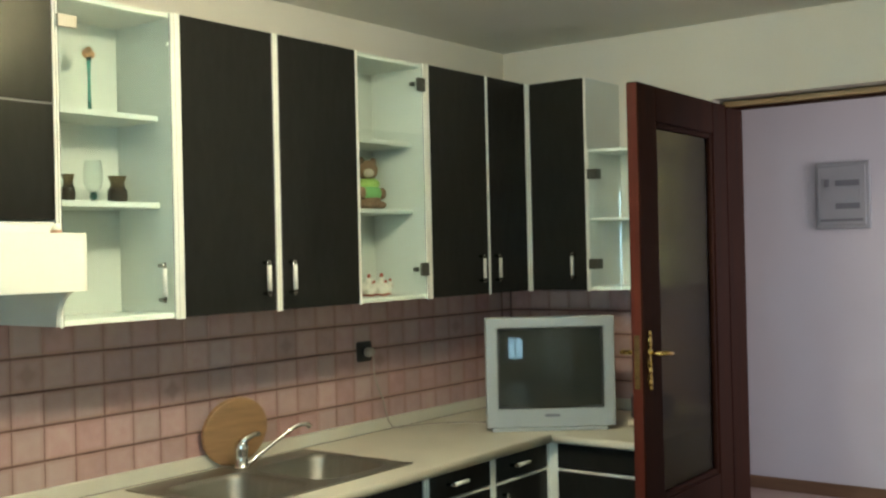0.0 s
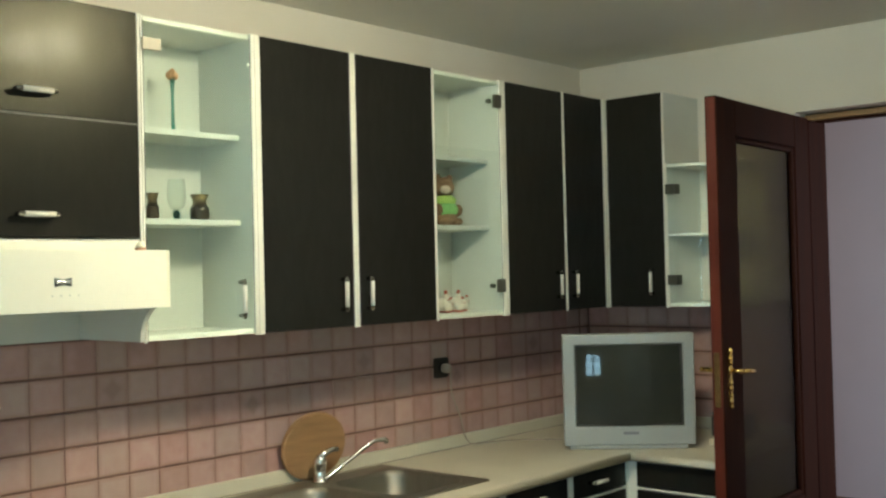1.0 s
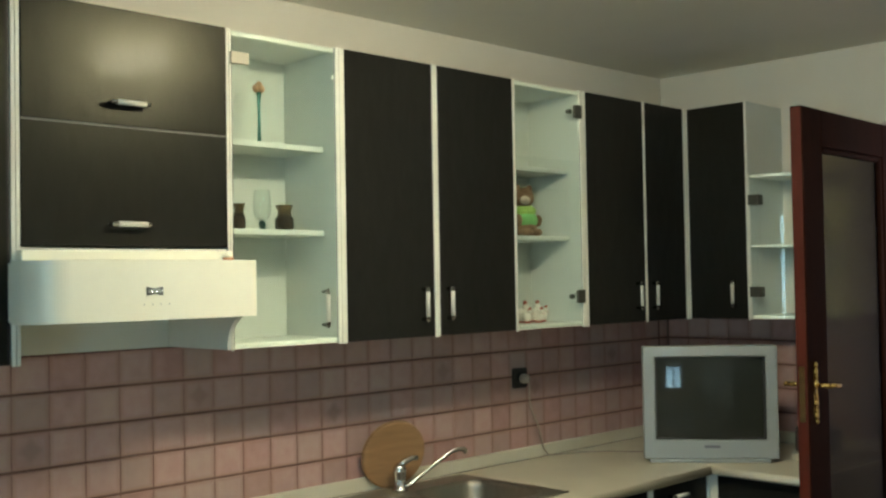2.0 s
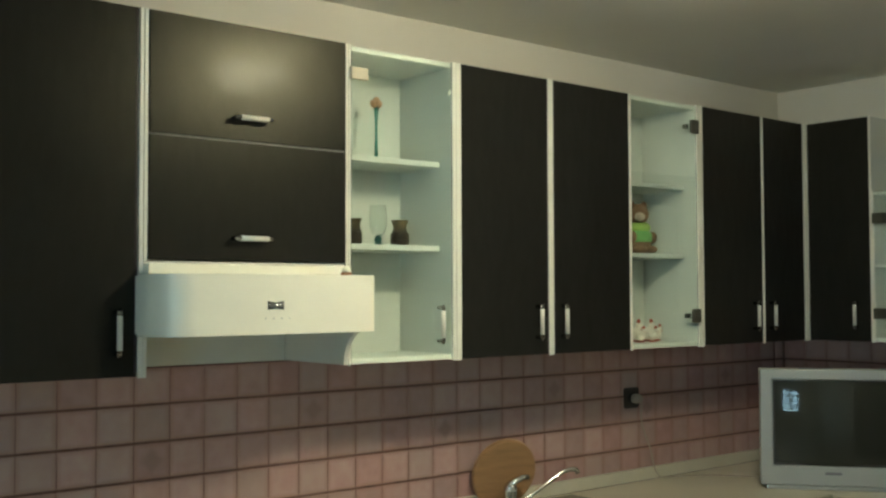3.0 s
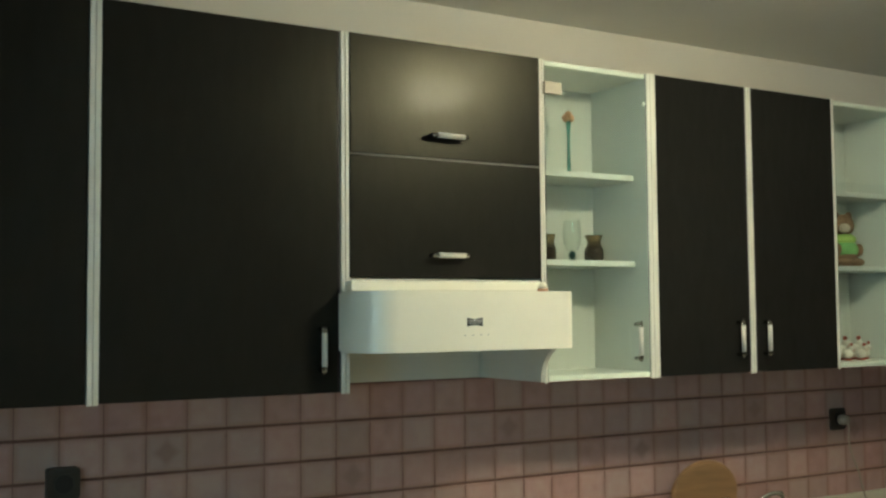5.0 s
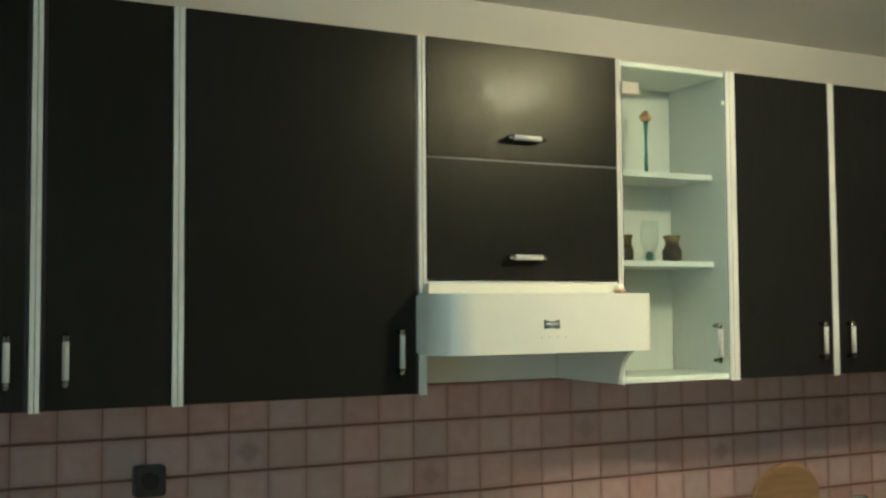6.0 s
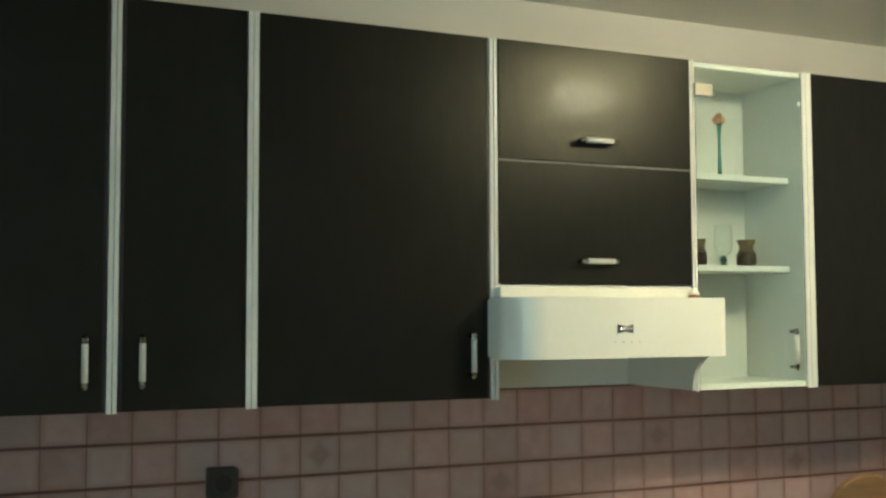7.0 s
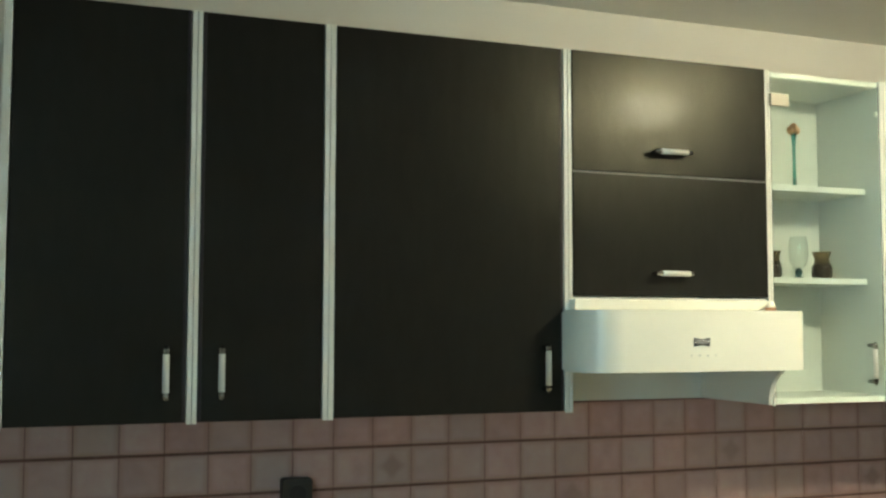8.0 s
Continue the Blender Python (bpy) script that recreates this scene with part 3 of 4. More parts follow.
# badge: plain double wedge
bm = prism([(-0.577, 1.4965), (-0.556, 1.5005), (-0.535, 1.4965), (-0.535, 1.5165), (-0.556, 1.5125), (-0.577, 1.5165)], "y", -0.4575, -0.4545)
badge = part("badge", bm, DARK_PLASTIC, hood, "small dark badge shaped like a bow")
for z0, z1, m in ((1.5020, 1.5050, SILVER), (1.5056, 1.5074, CHROME), (1.5080, 1.5110, SILVER)):
    part("badge_stripe", box(-0.574, -0.538, -0.4588, -0.4576, z0, z1, 0.0003), m, badge, "bright badge stripe")
for k in range(4):
    part("button", box(-0.585 + 0.022 * k, -0.5815 + 0.022 * k, -0.4562, -0.4545, 1.4745, 1.4765, 0.0003), SILVER, hood)
# curved bracket below the hood's end
out = [(-0.312, 1.345)]
for k in range(9):
    a = k * math.pi / 2 / 8
    out.append((-0.312 - 0.075 * (1 - math.cos(a)), 1.352 + 0.085 * math.sin(a)))
out += [(-0.30, 1.437), (-0.30, 1.345)]
part("bracket", prism(out, "x", -0.2605, -0.2465), WHITE, hood, "curved white bracket")


# glass-fronted cabinets
def glass_cabinet(x0, x1, d0, d1, label):
    ob = thing("glass_cabinet", ((x0 + x1) / 2, -0.15, CZ0), label, "glass cabinet", "glass-fronted wall cabinets")
    carcass(ob, x0, x1, d0, d1, (SHELF_HIGH, SHELF_LOW))
    part("bottom_edging", box(d0, d1, CF + 0.008, CF + 0.0215, CZ0, CZ0 + PT, 0.001), EDGE, ob)
    part("top_edging", box(d0, d1, CF + 0.008, CF + 0.0215, CZ1 - PT, CZ1, 0.001), EDGE, ob)
    p = part("glass_door", box(d0 + 0.002, d1 - 0.002, CF - 0.001, CF + 0.004, CZ0 + 0.003, CZ1 - 0.004), PANE, ob, "frameless clear glass door")
    p.visible_shadow = False
    return ob, p


g1, g1_pane = glass_cabinet(-0.2483, 0.1298, -0.24, 0.117, "white glass-fronted cabinet with vases on two shelves")
part("hinge", box(-0.2465, -0.19, CF - 0.014, CF - 0.0035, 2.108, 2.141, 0.002), WHITE_PLASTIC, g1_pane, "cream plastic hinge block")
handle(g1_pane, 0.062, 1.446)
part("door_stop", box(0.1085, 0.1165, CF + 0.006, CF + 0.016, 2.108, 2.12, 0.002), EDGE, g1, "small white door stop")
g2, g2_pane = glass_cabinet(0.8997, 1.2823, 0.904, 1.262, "white glass-fronted cabinet with a toy and ornaments")
for z in (2.122, 1.452):
    bm = box(1.222, 1.263, CF - 0.013, CF - 0.0015, z - 0.024, z + 0.024, 0.002)
    box(1.205, 1.222, CF + 0.0045, CF + 0.02, z - 0.008, z + 0.008, 0.002, bm)
    part("hinge", bm, HINGE, g2_pane, "dark square glass hinge")

# corner post and east run
EF = 1.975
east = thing("corner_cabinet", (2.12, -0.45, CZ0), "corner wall cabinet with black door beside the rounded glass shelf", "wall cabinet")
part("corner_post", box(1.959, 1.977, CF - 0.006, CF + 0.02, CZ0 - 0.003, CZ1, 0.003), EDGE, east, "pale corner post")
part("side_panel", box(EF + 0.001, XR - 0.002, -0.583, -0.575, CZ0, CZ1), WHITE, east, "white end panel")
part("edging", box(EF - 0.003, EF + 0.001, -0.583, -0.575, CZ0 - 0.004, CZ1, 0.001), EDGE, east)
part("top_panel", box(EF + 0.02, XR - 0.002, -0.567, -0.006, CZ1 - PT, CZ1), WHITE, east)
part("bottom_panel", box(EF + 0.02, XR - 0.002, -0.567, -0.006, CZ0, CZ0 + PT), WHITE, east)
d = part("door", box(EF, EF + 0.018, -0.5735, -0.316, CZ0, CZ1, 0.0015), BLACK, east)
handle(d, -0.519, 1.446, False, EF, "x")

# rounded glass end shelf
end = thing("end_shelf", (2.12, -0.7, CZ0), "rounded glass end shelf unit on the corner cabinet", "shelf unit")


def quarter(r_in, n=40):
    cx, cy = XR - 0.004, -0.585
    return [(cx - r_in * math.cos(a), cy - r_in * math.sin(a)) for a in (k * math.pi / 2 / n for k in range(n + 1))]


for z, t in ((CZ0, 0.014), (1.627, 0.008), (1.902, 0.010)):
    part("shelf", prism([(XR - 0.004, -0.585)] + quarter(0.268), "z", z, z + t), EDGE, end)
outer, inner = quarter(0.279), quarter(0.275)
p = part("curved_glass", prism(outer + inner[::-1], "z", CZ0 + 0.004, 1.916), CURVED_PANE, end, "curved clear glass", smooth=False)
p.visible_shadow = False
for z in (1.812, 1.452):
    part("hinge", box(EF - 0.012, EF + 0.03, -0.632, -0.588, z - 0.02, z + 0.02, 0.002), HINGE, end, "small dark glass hinge")
part("post", box(EF - 0.003, EF + 0.004, -0.59, -0.5845, CZ0, 1.917, 0.001), EDGE, end)

# ---- base units and worktop ----
WZ, BF = 0.83, -0.60
top = thing("worktop", (0.2, -0.3, 0.8), "cream laminate corner worktop with upstand, beside the sink", "worktop")
SX0, SX1, SY0, SY1 = 0.122, 0.873, -0.54, -0.058


def sheet(xs, ys, z0, z1, keep):
    """One connected slab over the cells of a grid that keep(i, j) names."""
    own = bmesh.new()
    vs = {(i, j): own.verts.new((x, y, z0)) for i, x in enumerate(xs) for j, y in enumerate(ys)}
    faces = [own.faces.new((vs[i, j], vs[i + 1, j], vs[i + 1, j + 1], vs[i, j + 1])) for i in range(len(xs) - 1) for j in range(len(ys) - 1) if keep(i, j)]
    made = bmesh.ops.extrude_face_region(own, geom=faces)
    for v in made["geom"]:
        if isinstance(v, bmesh.types.BMVert):
            v.co.z = z1
    bmesh.ops.delete(own, geom=[v for v in own.verts if not v.link_faces], context="VERTS")
    return own


bm = sheet([-2.07, SX0 + 0.012, SX1 - 0.012, 1.575, XR - 0.0225], [-1.03, -0.632, SY0 + 0.012, SY1 - 0.012, -0.0225], 0.8, WZ,
           lambda i, j: (i == 3) if j == 0 else not (i == 1 and j == 2))
part("slab", bm, WORKTOP, top)
part("front_edge", tube([(-2.07, -0.6325, 0.815), (1.575, -0.6325, 0.815)], 0.0148, 12), WORKTOP, top, smooth=True)
part("front_edge", tube([(1.5745, -0.632, 0.815), (1.5745, -1.03, 0.815)], 0.0148, 12), WORKTOP, top, smooth=True)
part("upstand", box(-2.07, XR - 0.003, -0.022, -0.0075, 0.831, 0.876, 0.003), WORKTOP, top)
part("upstand", box(XR - 0.022, XR - 0.0075, -1.03, -0.023, 0.831, 0.876, 0.003), WORKTOP, top)


def base_unit(x0, x1, drawers, label):
    ob = thing("base_cabinet", ((x0 + x1) / 2, -0.3, 0), label, "base cabinet", "base cabinets under the worktop")
    for a, b in ((x0, x0 + PT), (x1 - PT, x1)):
        part("side_panel", box(a + 0.0006, b - 0.0006, BF + 0.001, -0.02, 0.1, 0.798), WHITE, ob)
        part("edging", box(a + 0.0006, b - 0.0006, BF - 0.003, BF + 0.001, 0.1, 0.798, 0.001), EDGE, ob)
    part("plinth", box(x0, x1, -0.54, -0.525, 0, 0.0995), DARK_PLASTIC, ob)
    rows = ((0.705, 0.793), (0.105, 0.69)) if drawers else ((0.105, 0.793),)
    for k, (z0, z1) in enumerate(rows):
        d = part("drawer_front" if drawers and k == 0 else "door", box(x0 + PT + 0.001, x1 - PT - 0.001, BF, BF + 0.018, z0, z1, 0.0015), BLACK, ob)
        handle(d, (x0 + x1) / 2 - 0.028 if drawers and k == 0 else x0 + 0.06, 0.752 if drawers and k == 0 else z1 - 0.08, drawers and k == 0, BF)
    if drawers:
        part("rail", box(x0 + PT + 0.001, x1 - PT - 0.001, BF - 0.001, BF + 0.01, 0.694, 0.701), EDGE, ob)
    return ob


base_unit(-2.06, -1.35, False, "black-fronted base cabinet under the cream worktop")
base_unit(-1.349, -0.65, False, "black-fronted base cabinet under the cream worktop")
base_unit(-0.649, 0.10, False, "black-fronted base cabinet under the cream worktop")
base_unit(0.101, 0.863, False, "black-fronted sink base cabinet with white edges")
base_unit(0.864, 1.239, True, "base cabinet with black drawer front and white edges")
base_unit(1.24, 1.612, True, "base cabinet with black drawer front next to the corner")

eb = thing("corner_base_cabinet", (1.9, -0.83, 0), "black-fronted base cabinet on the short worktop run", "base cabinet")
part("corner_post", box(1.613, 1.632, -0.642, -0.595, 0.1, 0.798, 0.003), EDGE, eb)
part("drawer_front", box(1.602, 1.62, -1.005, -0.643, 0.705, 0.793, 0.0015), BLACK, eb)
part("door", box(1.602, 1.62, -1.005, -0.643, 0.105, 0.69, 0.0015), BLACK, eb)
part("rail", box(1.601, 1.612, -1.005, -0.643, 0.694, 0.701), EDGE, eb)
part("side_panel", box(1.62, XR - 0.01, -1.022, -1.006, 0.0, 0.798), WHITE, eb)
part("plinth", box(1.66, 1.675, -1.005, -0.64, 0, 0.1), DARK_PLASTIC, eb)

# ---- sink and mixer ----
sink = thing("sink", ((SX0 + SX1) / 2, -0.3, WZ), "double-bowl stainless steel sink set into the worktop", "sink")
bowls = ((0.16, 0.48, -0.495, -0.15), (0.52, 0.838, -0.495, -0.15))


def round_rect(x0, x1, y0, y1, r, n=5):
    pts = []
    for cx, cy, s in ((x1 - r, y1 - r, 0), (x0 + r, y1 - r, 90), (x0 + r, y0 + r, 180), (x1 - r, y0 + r, 270)):
        pts += [(cx + r * math.cos(radians(s + 90 * k / n)), cy + r * math.sin(radians(s + 90 * k / n))) for k in range(n + 1)]
    return pts


def bowl(x0, x1, y0, y1):
    own = bmesh.new()
    rings = []
    for inset, z, r in ((-0.004, WZ + 0.005, 0.07), (0.004, WZ + 0.003, 0.065), (0.010, WZ - 0.012, 0.06), (0.022, WZ - 0.13, 0.06), (0.05, WZ - 0.155, 0.05)):
        rings.append([own.verts.new((x, y, z)) for x, y in round_rect(x0 + inset, x1 - inset, y0 + inset, y1 - inset, r)])
    for a, b in zip(rings, rings[1:]):
        for k in range(len(a)):
            n = (k + 1) % len(a)
            own.faces.new((a[k], a[n], b[n], b[k]))
    own.faces.new(rings[-1])
    return own


for b in bowls:
    part("bowl", bowl(*b), STEEL, sink, "pressed steel bowl", smooth=True)
    part("drain", lathe([(0.03, 0), (0.03, 0.003), (0.022, 0.004)], ((b[0] + b[1]) / 2, -0.3, WZ - 0.1545)), STEEL, sink)
bm = box(SX0, bowls[0][0], SY0, SY1, WZ + 0.0005, WZ + 0.005)
box(bowls[0][1], bowls[1][0], SY0, SY1, WZ + 0.0005, WZ + 0.005, bm=bm)
box(bowls[1][1], SX1, SY0, SY1, WZ + 0.0005, WZ + 0.005, bm=bm)
for b in bowls:
    box(b[0], b[1], SY0, b[2], WZ + 0.0005, WZ + 0.005, bm=bm)
    box(b[0], b[1], b[3], SY1, WZ + 0.0005, WZ + 0.005, bm=bm)
    rr = round_rect(*b, 0.07)
    n = len(rr) // 4
    for q, (cx, cy) in enumerate(((b[1], b[3]), (b[0], b[3]), (b[0], b[2]), (b[1], b[2]))):
        prism([(cx, cy)] + rr[q * n:(q + 1) * n][::-1], "z", WZ + 0.0005, WZ + 0.005, bm)
part("rim", bm, STEEL, sink, "flat steel rim")

MX, MY = 0.527, -0.115
mix = thing("mixer_tap", (MX, MY, WZ), "chrome single-lever mixer tap with a long thin spout", "tap")
part("body", lathe([(0.026, 0.005), (0.026, 0.01), (0.0205, 0.014), (0.0195, 0.05), (0.0215, 0.06), (0.022, 0.078), (0.017, 0.088), (0.008, 0.092)], (MX, MY, WZ)), CHROME, mix, smooth=True)
part("lever", tube([(MX - 0.004, MY - 0.003, WZ + 0.084), (MX + 0.014, MY - 0.009, WZ + 0.098), (MX + 0.04, MY - 0.016, WZ + 0.108), (MX + 0.06, MY - 0.02, WZ + 0.107)], [0.015, 0.011, 0.0085, 0.0085]), CHROME, mix, smooth=True)
part("spout", tube([(MX + 0.008, MY - 0.004, WZ + 0.014), (MX + 0.03, MY - 0.014, WZ + 0.022), (MX + 0.09, MY - 0.04, WZ + 0.066), (MX + 0.15, MY - 0.064, WZ + 0.107), (MX + 0.172, MY - 0.072, WZ + 0.119), (MX + 0.195, MY - 0.08, WZ + 0.124), (MX + 0.214, MY - 0.087, WZ + 0.122), (MX + 0.221, MY - 0.09, WZ + 0.111)], [0.011, 0.0075, 0.0066, 0.0066, 0.007, 0.0078, 0.0088, 0.0085]), CHROME, mix, smooth=True)

# round chopping board leaning on the tiles
bm = bmesh.new()
lathe([(0.109, -0.009), (0.115, -0.006), (0.116, 0.006), (0.11, 0.009)], (0, 0, 0), 56, bm)
bmesh.ops.transform(bm, matrix=Matrix.Translation((0.541, -0.07, 0.946)) @ Matrix.Rotation(radians(-14), 4, "Z") @ Matrix.Rotation(radians(-77), 4, "X"), verts=bm.verts)
bd = part("chopping_board", bm, BOARD, None, "")
tagged(bd, "round light wooden chopping board leaning against the tiles", "chopping board")

# ---- television ----
TVA, TVB = Vector((1.491, -0.404, WZ)), Vector((1.791, -0.787, WZ))
tv = thing("television", (TVA + TVB) / 2, "silver tube television standing in the worktop corner", "television")
tw = (TVB - TVA).length
ang = math.atan2(TVB.y - TVA.y, TVB.x - TVA.x)
tv.rotation_euler = (0, 0, ang)
ORIGIN[tv] = Vector()
h = 0.43
hw = tw / 2
# local axes: x along the front, -y to the viewer
sx0, sx1, sz0, sz1 = -hw + 0.045, hw - 0.042, 0.086, 0.39
bm = sheet([-hw, sx0, sx1, hw], [0.016, sz0, sz1, h], -0.05, 0.012, lambda a, b: not (a == 1 and b == 1))
for v in bm.verts:
    v.co = Vector((v.co.x, -v.co.z, v.co.y))
bmesh.ops.recalc_face_normals(bm, faces=bm.faces)
bmesh.ops.bevel(bm, geom=[e for e in bm.edges if len(e.link_faces) == 2 and e.calc_face_angle() > 0.5], offset=0.006, segments=3, affect="EDGES", profile=0.5)
part("bezel", bm, SILVER, tv)
# convex tube face
own = bmesh.new()
nx, nz = 14, 10
grid = []
for i in range(nx + 1):
    col = []
    for j in range(nz + 1):
        u, v = i / nx * 2 - 1, j / nz * 2 - 1
        col.append(own.verts.new((sx0 - 0.003 + (sx1 - sx0 + 0.006) * i / nx, 0.016 - 0.034 * (1 - 0.62 * u * u - 0.38 * v * v), sz0 - 0.003 + (sz1 - sz0 + 0.006) * j / nz)))
    grid.append(col)
for i in range(nx):
    for j in range(nz):
        own.faces.new((grid[i][j], grid[i + 1][j], grid[i + 1][j + 1], grid[i][j + 1]))
bm = sheet([sx0 - 0.002, sx0 + 0.007, sx1 - 0.007, sx1 + 0.002], [sz0 - 0.002, sz0 + 0.006, sz1 - 0.006, sz1 + 0.002], -0.03, 0.003, lambda a, b: not (a == 1 and b == 1))
for v in bm.verts:
    v.co = Vector((v.co.x, -v.co.z, v.co.y))
part("screen_gasket", bm, DARK_PLASTIC, tv, "black rim round the screen")
part("screen", own, SCREEN, tv, "dark grey curved screen", smooth=True)
bm = bmesh.new()
rings = []
for y, k, zb in ((0.05, 0.97, 0.02), (0.16, 0.93, 0.03), (0.3, 0.66, 0.06), (0.36, 0.55, 0.07)):
    z1 = h - 0.01 - (0 if y < 0.1 else (y - 0.05) * 0.45)
    rings.append([bm.verts.new(p) for p in ((-hw * k, y, zb), (hw * k, y, zb), (hw * k, y, z1), (-hw * k, y, z1))])
for a, b in zip(rings, rings[1:]):
    for k in range(4):
        bm.faces.new((a[k], a[(k + 1) % 4], b[(k + 1) % 4], b[k]))
bm.faces.new(rings[0])
bm.faces.new(rings[-1][::-1])
part("back_shell", bm, SILVER, tv)
part("foot", box(-hw + 0.02, hw - 0.03, -0.006, 0.25, 0.0005, 0.0155, 0.004), SILVER, tv)
part("badge", prism([(-0.022, 0.056), (0.03, 0.056), (0.034, 0.061), (0.03, 0.066), (-0.022, 0.066), (-0.026, 0.061)], "y", -0.0135, -0.0118), GREY_DARK, tv, "small oval badge")


# small appliance behind the television
dev = thing("small_appliance", (1.93, -0.86, WZ), "small dark appliance on a white base behind the television", "appliance")
part("base", box(1.86, 1.99, -0.94, -0.80, WZ + 0.001, WZ + 0.03, 0.005), WHITE_PLASTIC, dev)
part("body", box(1.87, 1.985, -0.935, -0.805, WZ + 0.0305, WZ + 0.118, 0.012), DARK_PLASTIC, dev)
part("rim", box(1.868, 1.98, -0.93, -0.81, WZ + 0.1185, WZ + 0.126, 0.003), CHROME, dev)

# ---- sockets and cable ----


def socket(x, z, half, deep, label):
    ob = thing("wall_socket", (x, -0.008, z), label, "socket", "sockets on the tiles")
    bm = prism(round_rect(x - half, x + half, z - half, z + half, 0.008), "y", -0.008 - deep, -0.008)
    bmesh.ops.bevel(bm, geom=[e for e in bm.edges if abs(e.verts[0].co.y - e.verts[1].co.y) < 1e-6 and e.verts[0].co.y < -0.009], offset=0.003, segments=2, affect="EDGES")
    part("cover", bm, BROWN_SOCKET, ob)
    # no recess is cut: a flat black disc gives its shade as colour
    for name, prof, off, mat, label_ in (("socket_ring", [(0.021, 0), (0.0235, 0), (0.0235, 0.004), (0.021, 0.004)], 0.0075, DARK_PLASTIC, ""),
                                         ("well_disc", [(0.0205, 0), (0.0205, 0.0012)], 0.0078, WELL_SHADE, "flat black disc for the shade inside the socket")):
        bm = bmesh.new()
        lathe(prof, (0, 0, 0), 24, bm, cap=name == "well_disc")
        bmesh.ops.transform(bm, matrix=Matrix.Translation((x, -off - deep, z)) @ Matrix.Rotation(radians(90), 4, "X"), verts=bm.verts)
        part(name, bm, mat, ob, label_)
    part("cover_lip", prism(round_rect(x - half + 0.003, x + half - 0.003, z + half - 0.013, z + half - 0.0035, 0.004), "y", -0.0095 - deep, -0.0078 - deep), DARK_PLASTIC, ob)
    return ob


socket(-1.403, 1.146, 0.036, 0.03, "dark brown empty wall socket on the pink tiles")
socket(1.246, 1.142, 0.038, 0.011, "dark brown wall socket with a white plug")
plug = thing("plug", (1.25, -0.02, 1.14), "white mains plug with a thin cable down to the worktop", "plug")
bm = bmesh.new()
lathe([(0.017, 0), (0.0185, 0.012), (0.0155, 0.028), (0.009, 0.036)], (0, 0, 0), 20, bm)
bmesh.ops.transform(bm, matrix=Matrix.Translation((1.25, -0.0235, 1.14)) @ Matrix.Rotation(radians(90), 4, "X"), verts=bm.verts)
part("body", bm, GUM, plug, smooth=True)
part("cable", tube([(1.25, -0.057, 1.136), (1.252, -0.058, 1.115), (1.258, -0.05, 1.085), (1.272, -0.042, 1.042), (1.3, -0.036, 0.997), (1.33, -0.032, 0.95), (1.348, -0.03, 0.9), (1.36, -0.032, 0.862), (1.378, -0.038, 0.838), (1.41, -0.048, 0.8335), (1.46, -0.06, 0.8335), (1.53, -0.09, 0.8335), (1.6, -0.15, 0.8335), (1.7, -0.3, 0.8335)], 0.0028, 8), GUM, plug, "thin white cable", smooth=True)

# ---- things in the glass cabinets ----
RX, RY, RZ = -0.044, -0.16, SHELF_HIGH + 0.0005
rose = thing("flower_vase", (RX, RY, RZ), "tall thin teal glass stem vase with a copper flower", "vase")
part("stem", lathe([(0.018, 0.0), (0.018, 0.004), (0.006, 0.012), (0.0042, 0.08), (0.0042, 0.12), (0.0078, 0.158)], (RX, RY, RZ), 16), TEAL_GLASS, rose, smooth=True)
bm = bmesh.new()
for k in range(7):
    a = k * 2 * math.pi / 7
    ball((RX + 0.011 * math.cos(a), RY + 0.011 * math.sin(a), RZ + 0.166 + 0.003 * (k % 2)), (0.0075, 0.0075, 0.010), bm, 8)
for k in range(4):
    a = k * math.pi / 2 + 0.4
    ball((RX + 0.006 * math.cos(a), RY + 0.006 * math.sin(a), RZ + 0.177), (0.0055, 0.0055, 0.009), bm, 8)
ball((RX, RY, RZ + 0.182), (0.005, 0.005, 0.007), bm, 8)
part("flower", bm, COPPER, rose, "copper-coloured flower", smooth=True)


def pot(x, y, r, hgt, mat, neck_mat, label):
    ob = thing("small_vase", (x, y, 1.6715), label, "vase", "small vases on the glass cabinet's shelf")
    part("body", lathe([(r * 0.8, 0), (r, 0.01), (r, hgt * 0.45), (r * 0.72, hgt * 0.62)], (x, y, 1.6715), 22), mat, ob, smooth=True)
    part("neck", lathe([(r * 0.72, hgt * 0.621), (r * 0.68, hgt * 0.75), (r * 0.95, hgt), (r * 0.88, hgt), (r * 0.6, hgt * 0.78)], (x, y, 1.6715), 22), neck_mat, ob, smooth=True)
    return ob


pot(0.034, -0.17, 0.028, 0.076, BROWN_LUSTRE, ANTIQUE, "dark brown pot with a flared golden neck")
pot(-0.124, -0.17, 0.0185, 0.075, BROWN_LUSTRE, ANTIQUE, "small waisted dark brass vase")
gob = thing("glass_goblet", (-0.045, -0.17, 1.6715), "clear glass goblet with a dark teal foot", "glass")
part("cup", lathe([(0.004, 0.026), (0.016, 0.032), (0.024, 0.048), (0.0265, 0.075), (0.0245, 0.1), (0.022, 0.118)], (-0.045, -0.17, 1.6715), 20, cap=False), GOBLET, gob, smooth=True)
part("foot", lathe([(0.02, 0), (0.018, 0.003), (0.006, 0.008), (0.011, 0.016), (0.009, 0.024), (0.004, 0.029)], (-0.045, -0.17, 1.6715), 18), DARK_TEAL, gob, "dark teal glass foot", smooth=True)

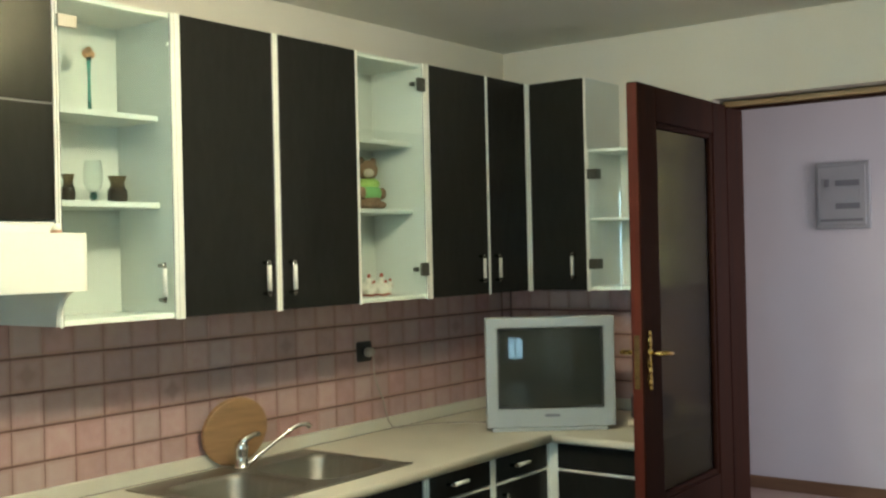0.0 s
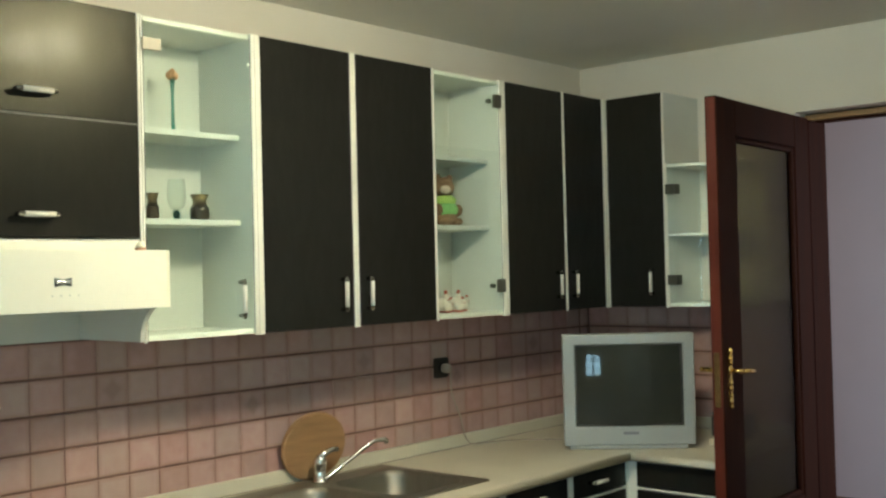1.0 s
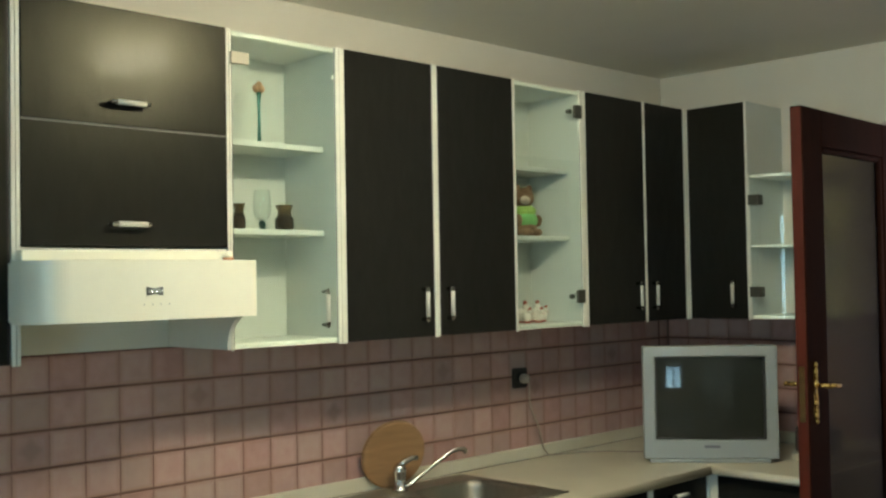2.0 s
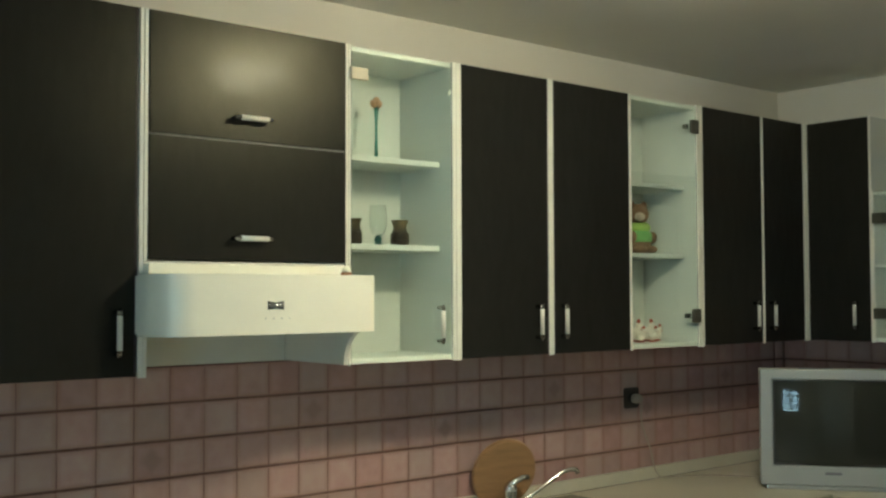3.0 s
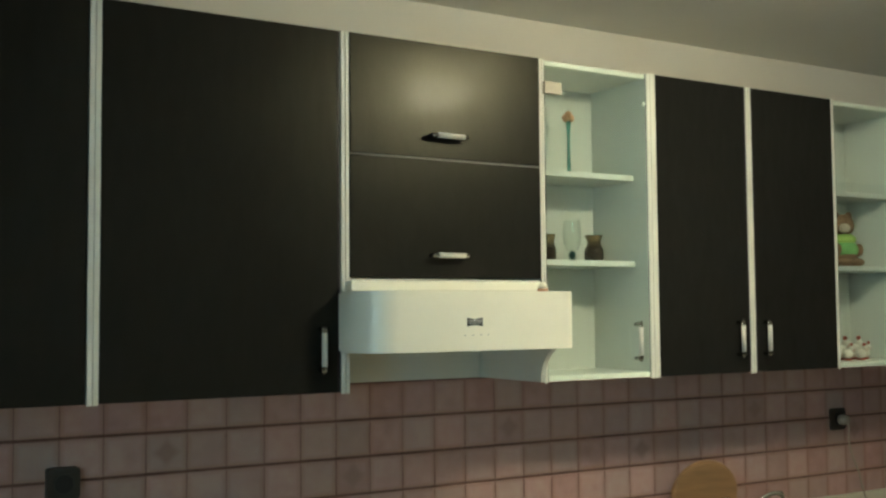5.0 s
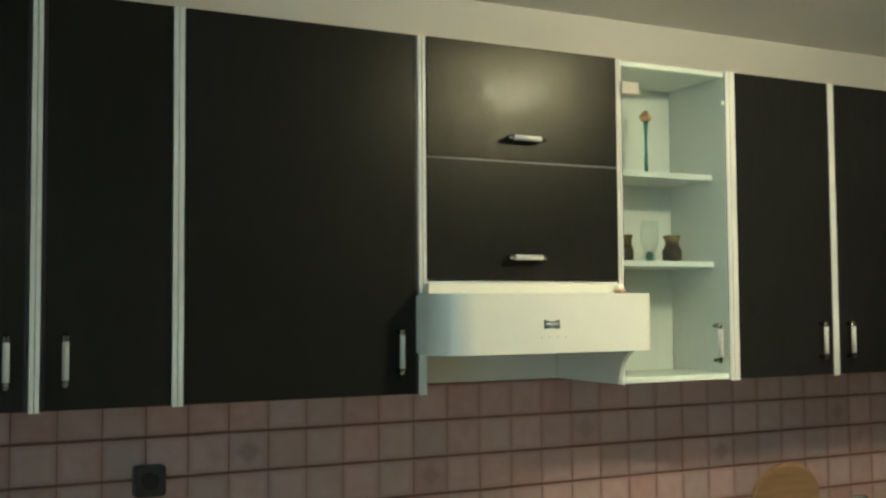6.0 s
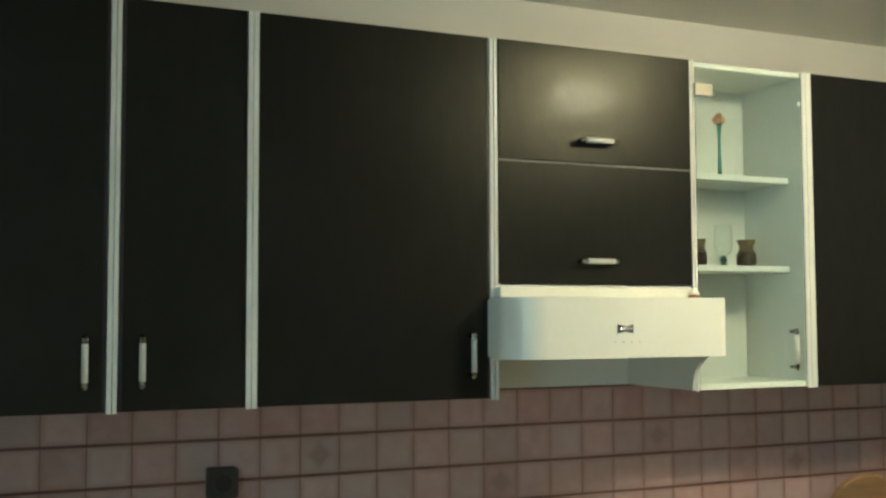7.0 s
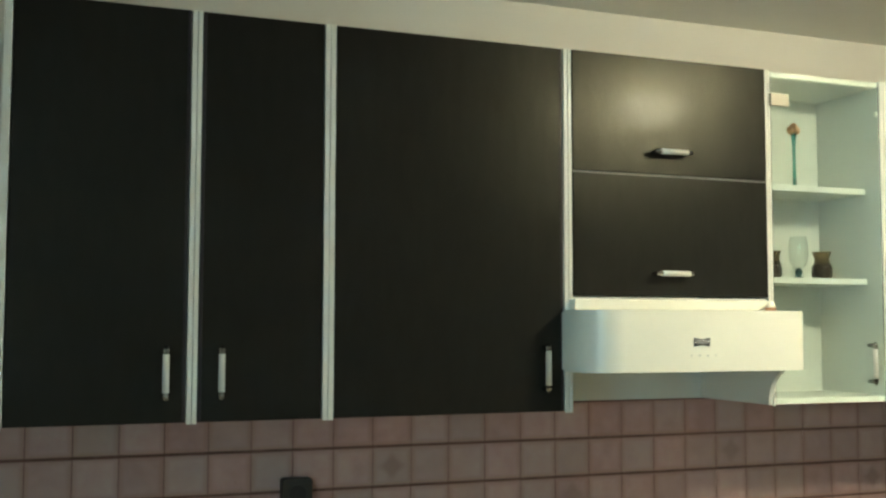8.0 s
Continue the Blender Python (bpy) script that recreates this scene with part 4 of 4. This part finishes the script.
# stuffed toy: one plain mesh
bm = bmesh.new()
shapes = (((1.09, -0.17, 1.692), (0.05, 0.04, 0.03), 0), ((1.055, -0.205, 1.678), (0.02, 0.03, 0.015), 0), ((1.108, -0.205, 1.678), (0.02, 0.028, 0.015), 0),
          ((1.09, -0.17, 1.722), (0.054, 0.04, 0.036), 1), ((1.09, -0.17, 1.756), (0.047, 0.035, 0.024), 2), ((1.145, -0.185, 1.722), (0.015, 0.016, 0.022), 0),
          ((1.035, -0.185, 1.722), (0.015, 0.016, 0.022), 0), ((1.085, -0.17, 1.805), (0.042, 0.036, 0.038), 0), ((1.06, -0.198, 1.793), (0.02, 0.018, 0.016), 3),
          ((1.052, -0.168, 1.838), (0.015, 0.01, 0.015), 0), ((1.118, -0.168, 1.838), (0.015, 0.01, 0.015), 0))
for c, size, mi in shapes:
    n0 = len(bm.faces)
    ball((c[0] + 0.022, c[1], c[2] + 0.0085), size, bm, 16)
    bm.faces.ensure_lookup_table()
    for f in bm.faces[n0:]:
        f.material_index = mi
toy = part("stuffed_toy", bm, [PLUSH, GREEN_CLOTH, LIME_CLOTH, PLUSH_PALE], None, smooth=True)
tagged(toy, "brown plush toy in a green shirt sitting on the shelf", "toy")


def ornament(x, y, k):
    ob = thing("ornament", (x, y, 1.3605), "small white ceramic hen with red comb and base", "ornament", "white and red ornaments")
    bm = ball((x, y, 1.3605 + 0.026 * k), (0.024 * k, 0.017 * k, 0.02 * k))
    ball((x + 0.016 * k, y - 0.004, 1.3605 + 0.048 * k), (0.010 * k, 0.009 * k, 0.013 * k), bm, 10)
    ball((x - 0.022 * k, y + 0.002, 1.3605 + 0.042 * k), (0.008 * k, 0.006 * k, 0.014 * k), bm, 10)
    part("body", bm, CERAMIC, ob, smooth=True)
    bm = ball((x + 0.016 * k, y - 0.004, 1.3605 + 0.064 * k), (0.009 * k, 0.005 * k, 0.008 * k), None, 8)
    ball((x + 0.024 * k, y - 0.006, 1.3605 + 0.042 * k), (0.005 * k, 0.005 * k, 0.006 * k), bm, 8)
    part("comb", bm, RED_PAINT, ob, "red comb", smooth=True)
    part("base", lathe([(0.016 * k, 0.0), (0.0165 * k, 0.003), (0.012 * k, 0.006)], (x, y, 1.3605), 16), RED_PAINT, ob, "red base", smooth=True)


for x, y, k in ((1.08, -0.17, 1.12), (1.155, -0.165, 1.12), (1.112, -0.225, 0.8), (1.196, -0.175, 0.85), (1.06, -0.215, 0.8)):
    ornament(x, y, k)

# ---- ceiling lamp ----
lamp = thing("ceiling_lamp", (LAMP[0], LAMP[1], ZC), "round opal globe lamp close under the ceiling, switched on", "lamp")
part("base", lathe([(0.05, -0.032), (0.062, -0.026), (0.066, -0.002)], (LAMP[0], LAMP[1], ZC), 28), ENAMEL, lamp, smooth=False)
part("shade", ball(LAMP, (0.13, 0.13, 0.056), None, 28), SHADE, lamp, "glowing opal glass globe", smooth=True)

# ---- wall tiles ----
S, SZ = 0.10, 0.098
north = structure("tile_bed_north", box(-2.4, XR - 0.001, -0.0072, -0.0005, 0.80, 1.36), GROUT, "pink glazed wall tiles with dark joints above the worktop", "wall tiles")
eastbed = structure("tile_bed_east", box(XR - 0.0072, XR - 0.0005, -0.998, -0.0095, 0.80, 1.36), GROUT, "pink glazed wall tiles on the short wall by the door", "wall tiles")


def tile_mesh(name, mat, wide=0.0987):
    bm = box(-wide / 2, wide / 2, -0.0075, 0.0, -0.0458, 0.0458, 0.0016, segments=1)
    me = bpy.data.meshes.new(name)
    for f in bm.faces:
        f.smooth = False
    bm.to_mesh(me)
    bm.free()
    me.materials.append(mat)
    return me


plain, decor, cut = tile_mesh("tile", TILE), tile_mesh("tile_decor", TILE_DECOR), tile_mesh("tile_cut", TILE, 0.061)
rng = random.Random(4)
for j in range(5):
    z = 1.295 - SZ * j
    for i in range(-21, 23):
        x = S * i + 0.041
        flower = (j == 1 and (i + 12) % 10 == 0) or (j == 2 and (i + 7) % 10 == 0)
        last = x + 0.05 > XR
        x = 2.232 if last else x
        ob = new("tile", cut if last else decor if flower else plain)
        ob.parent = north
        ob.location = (x, -0.002 + rng.uniform(-0.0006, 0.0004), z)
        ob.rotation_euler = (rng.uniform(-0.006, 0.006), 0, rng.uniform(-0.008, 0.008))
    for i in range(9):
        ob = new("tile", plain)
        ob.parent = eastbed
        ob.location = (XR - 0.002, -0.07 - S * i, z)
        ob.rotation_euler = (rng.uniform(-0.004, 0.004), 0, -math.pi / 2 + rng.uniform(-0.006, 0.006))
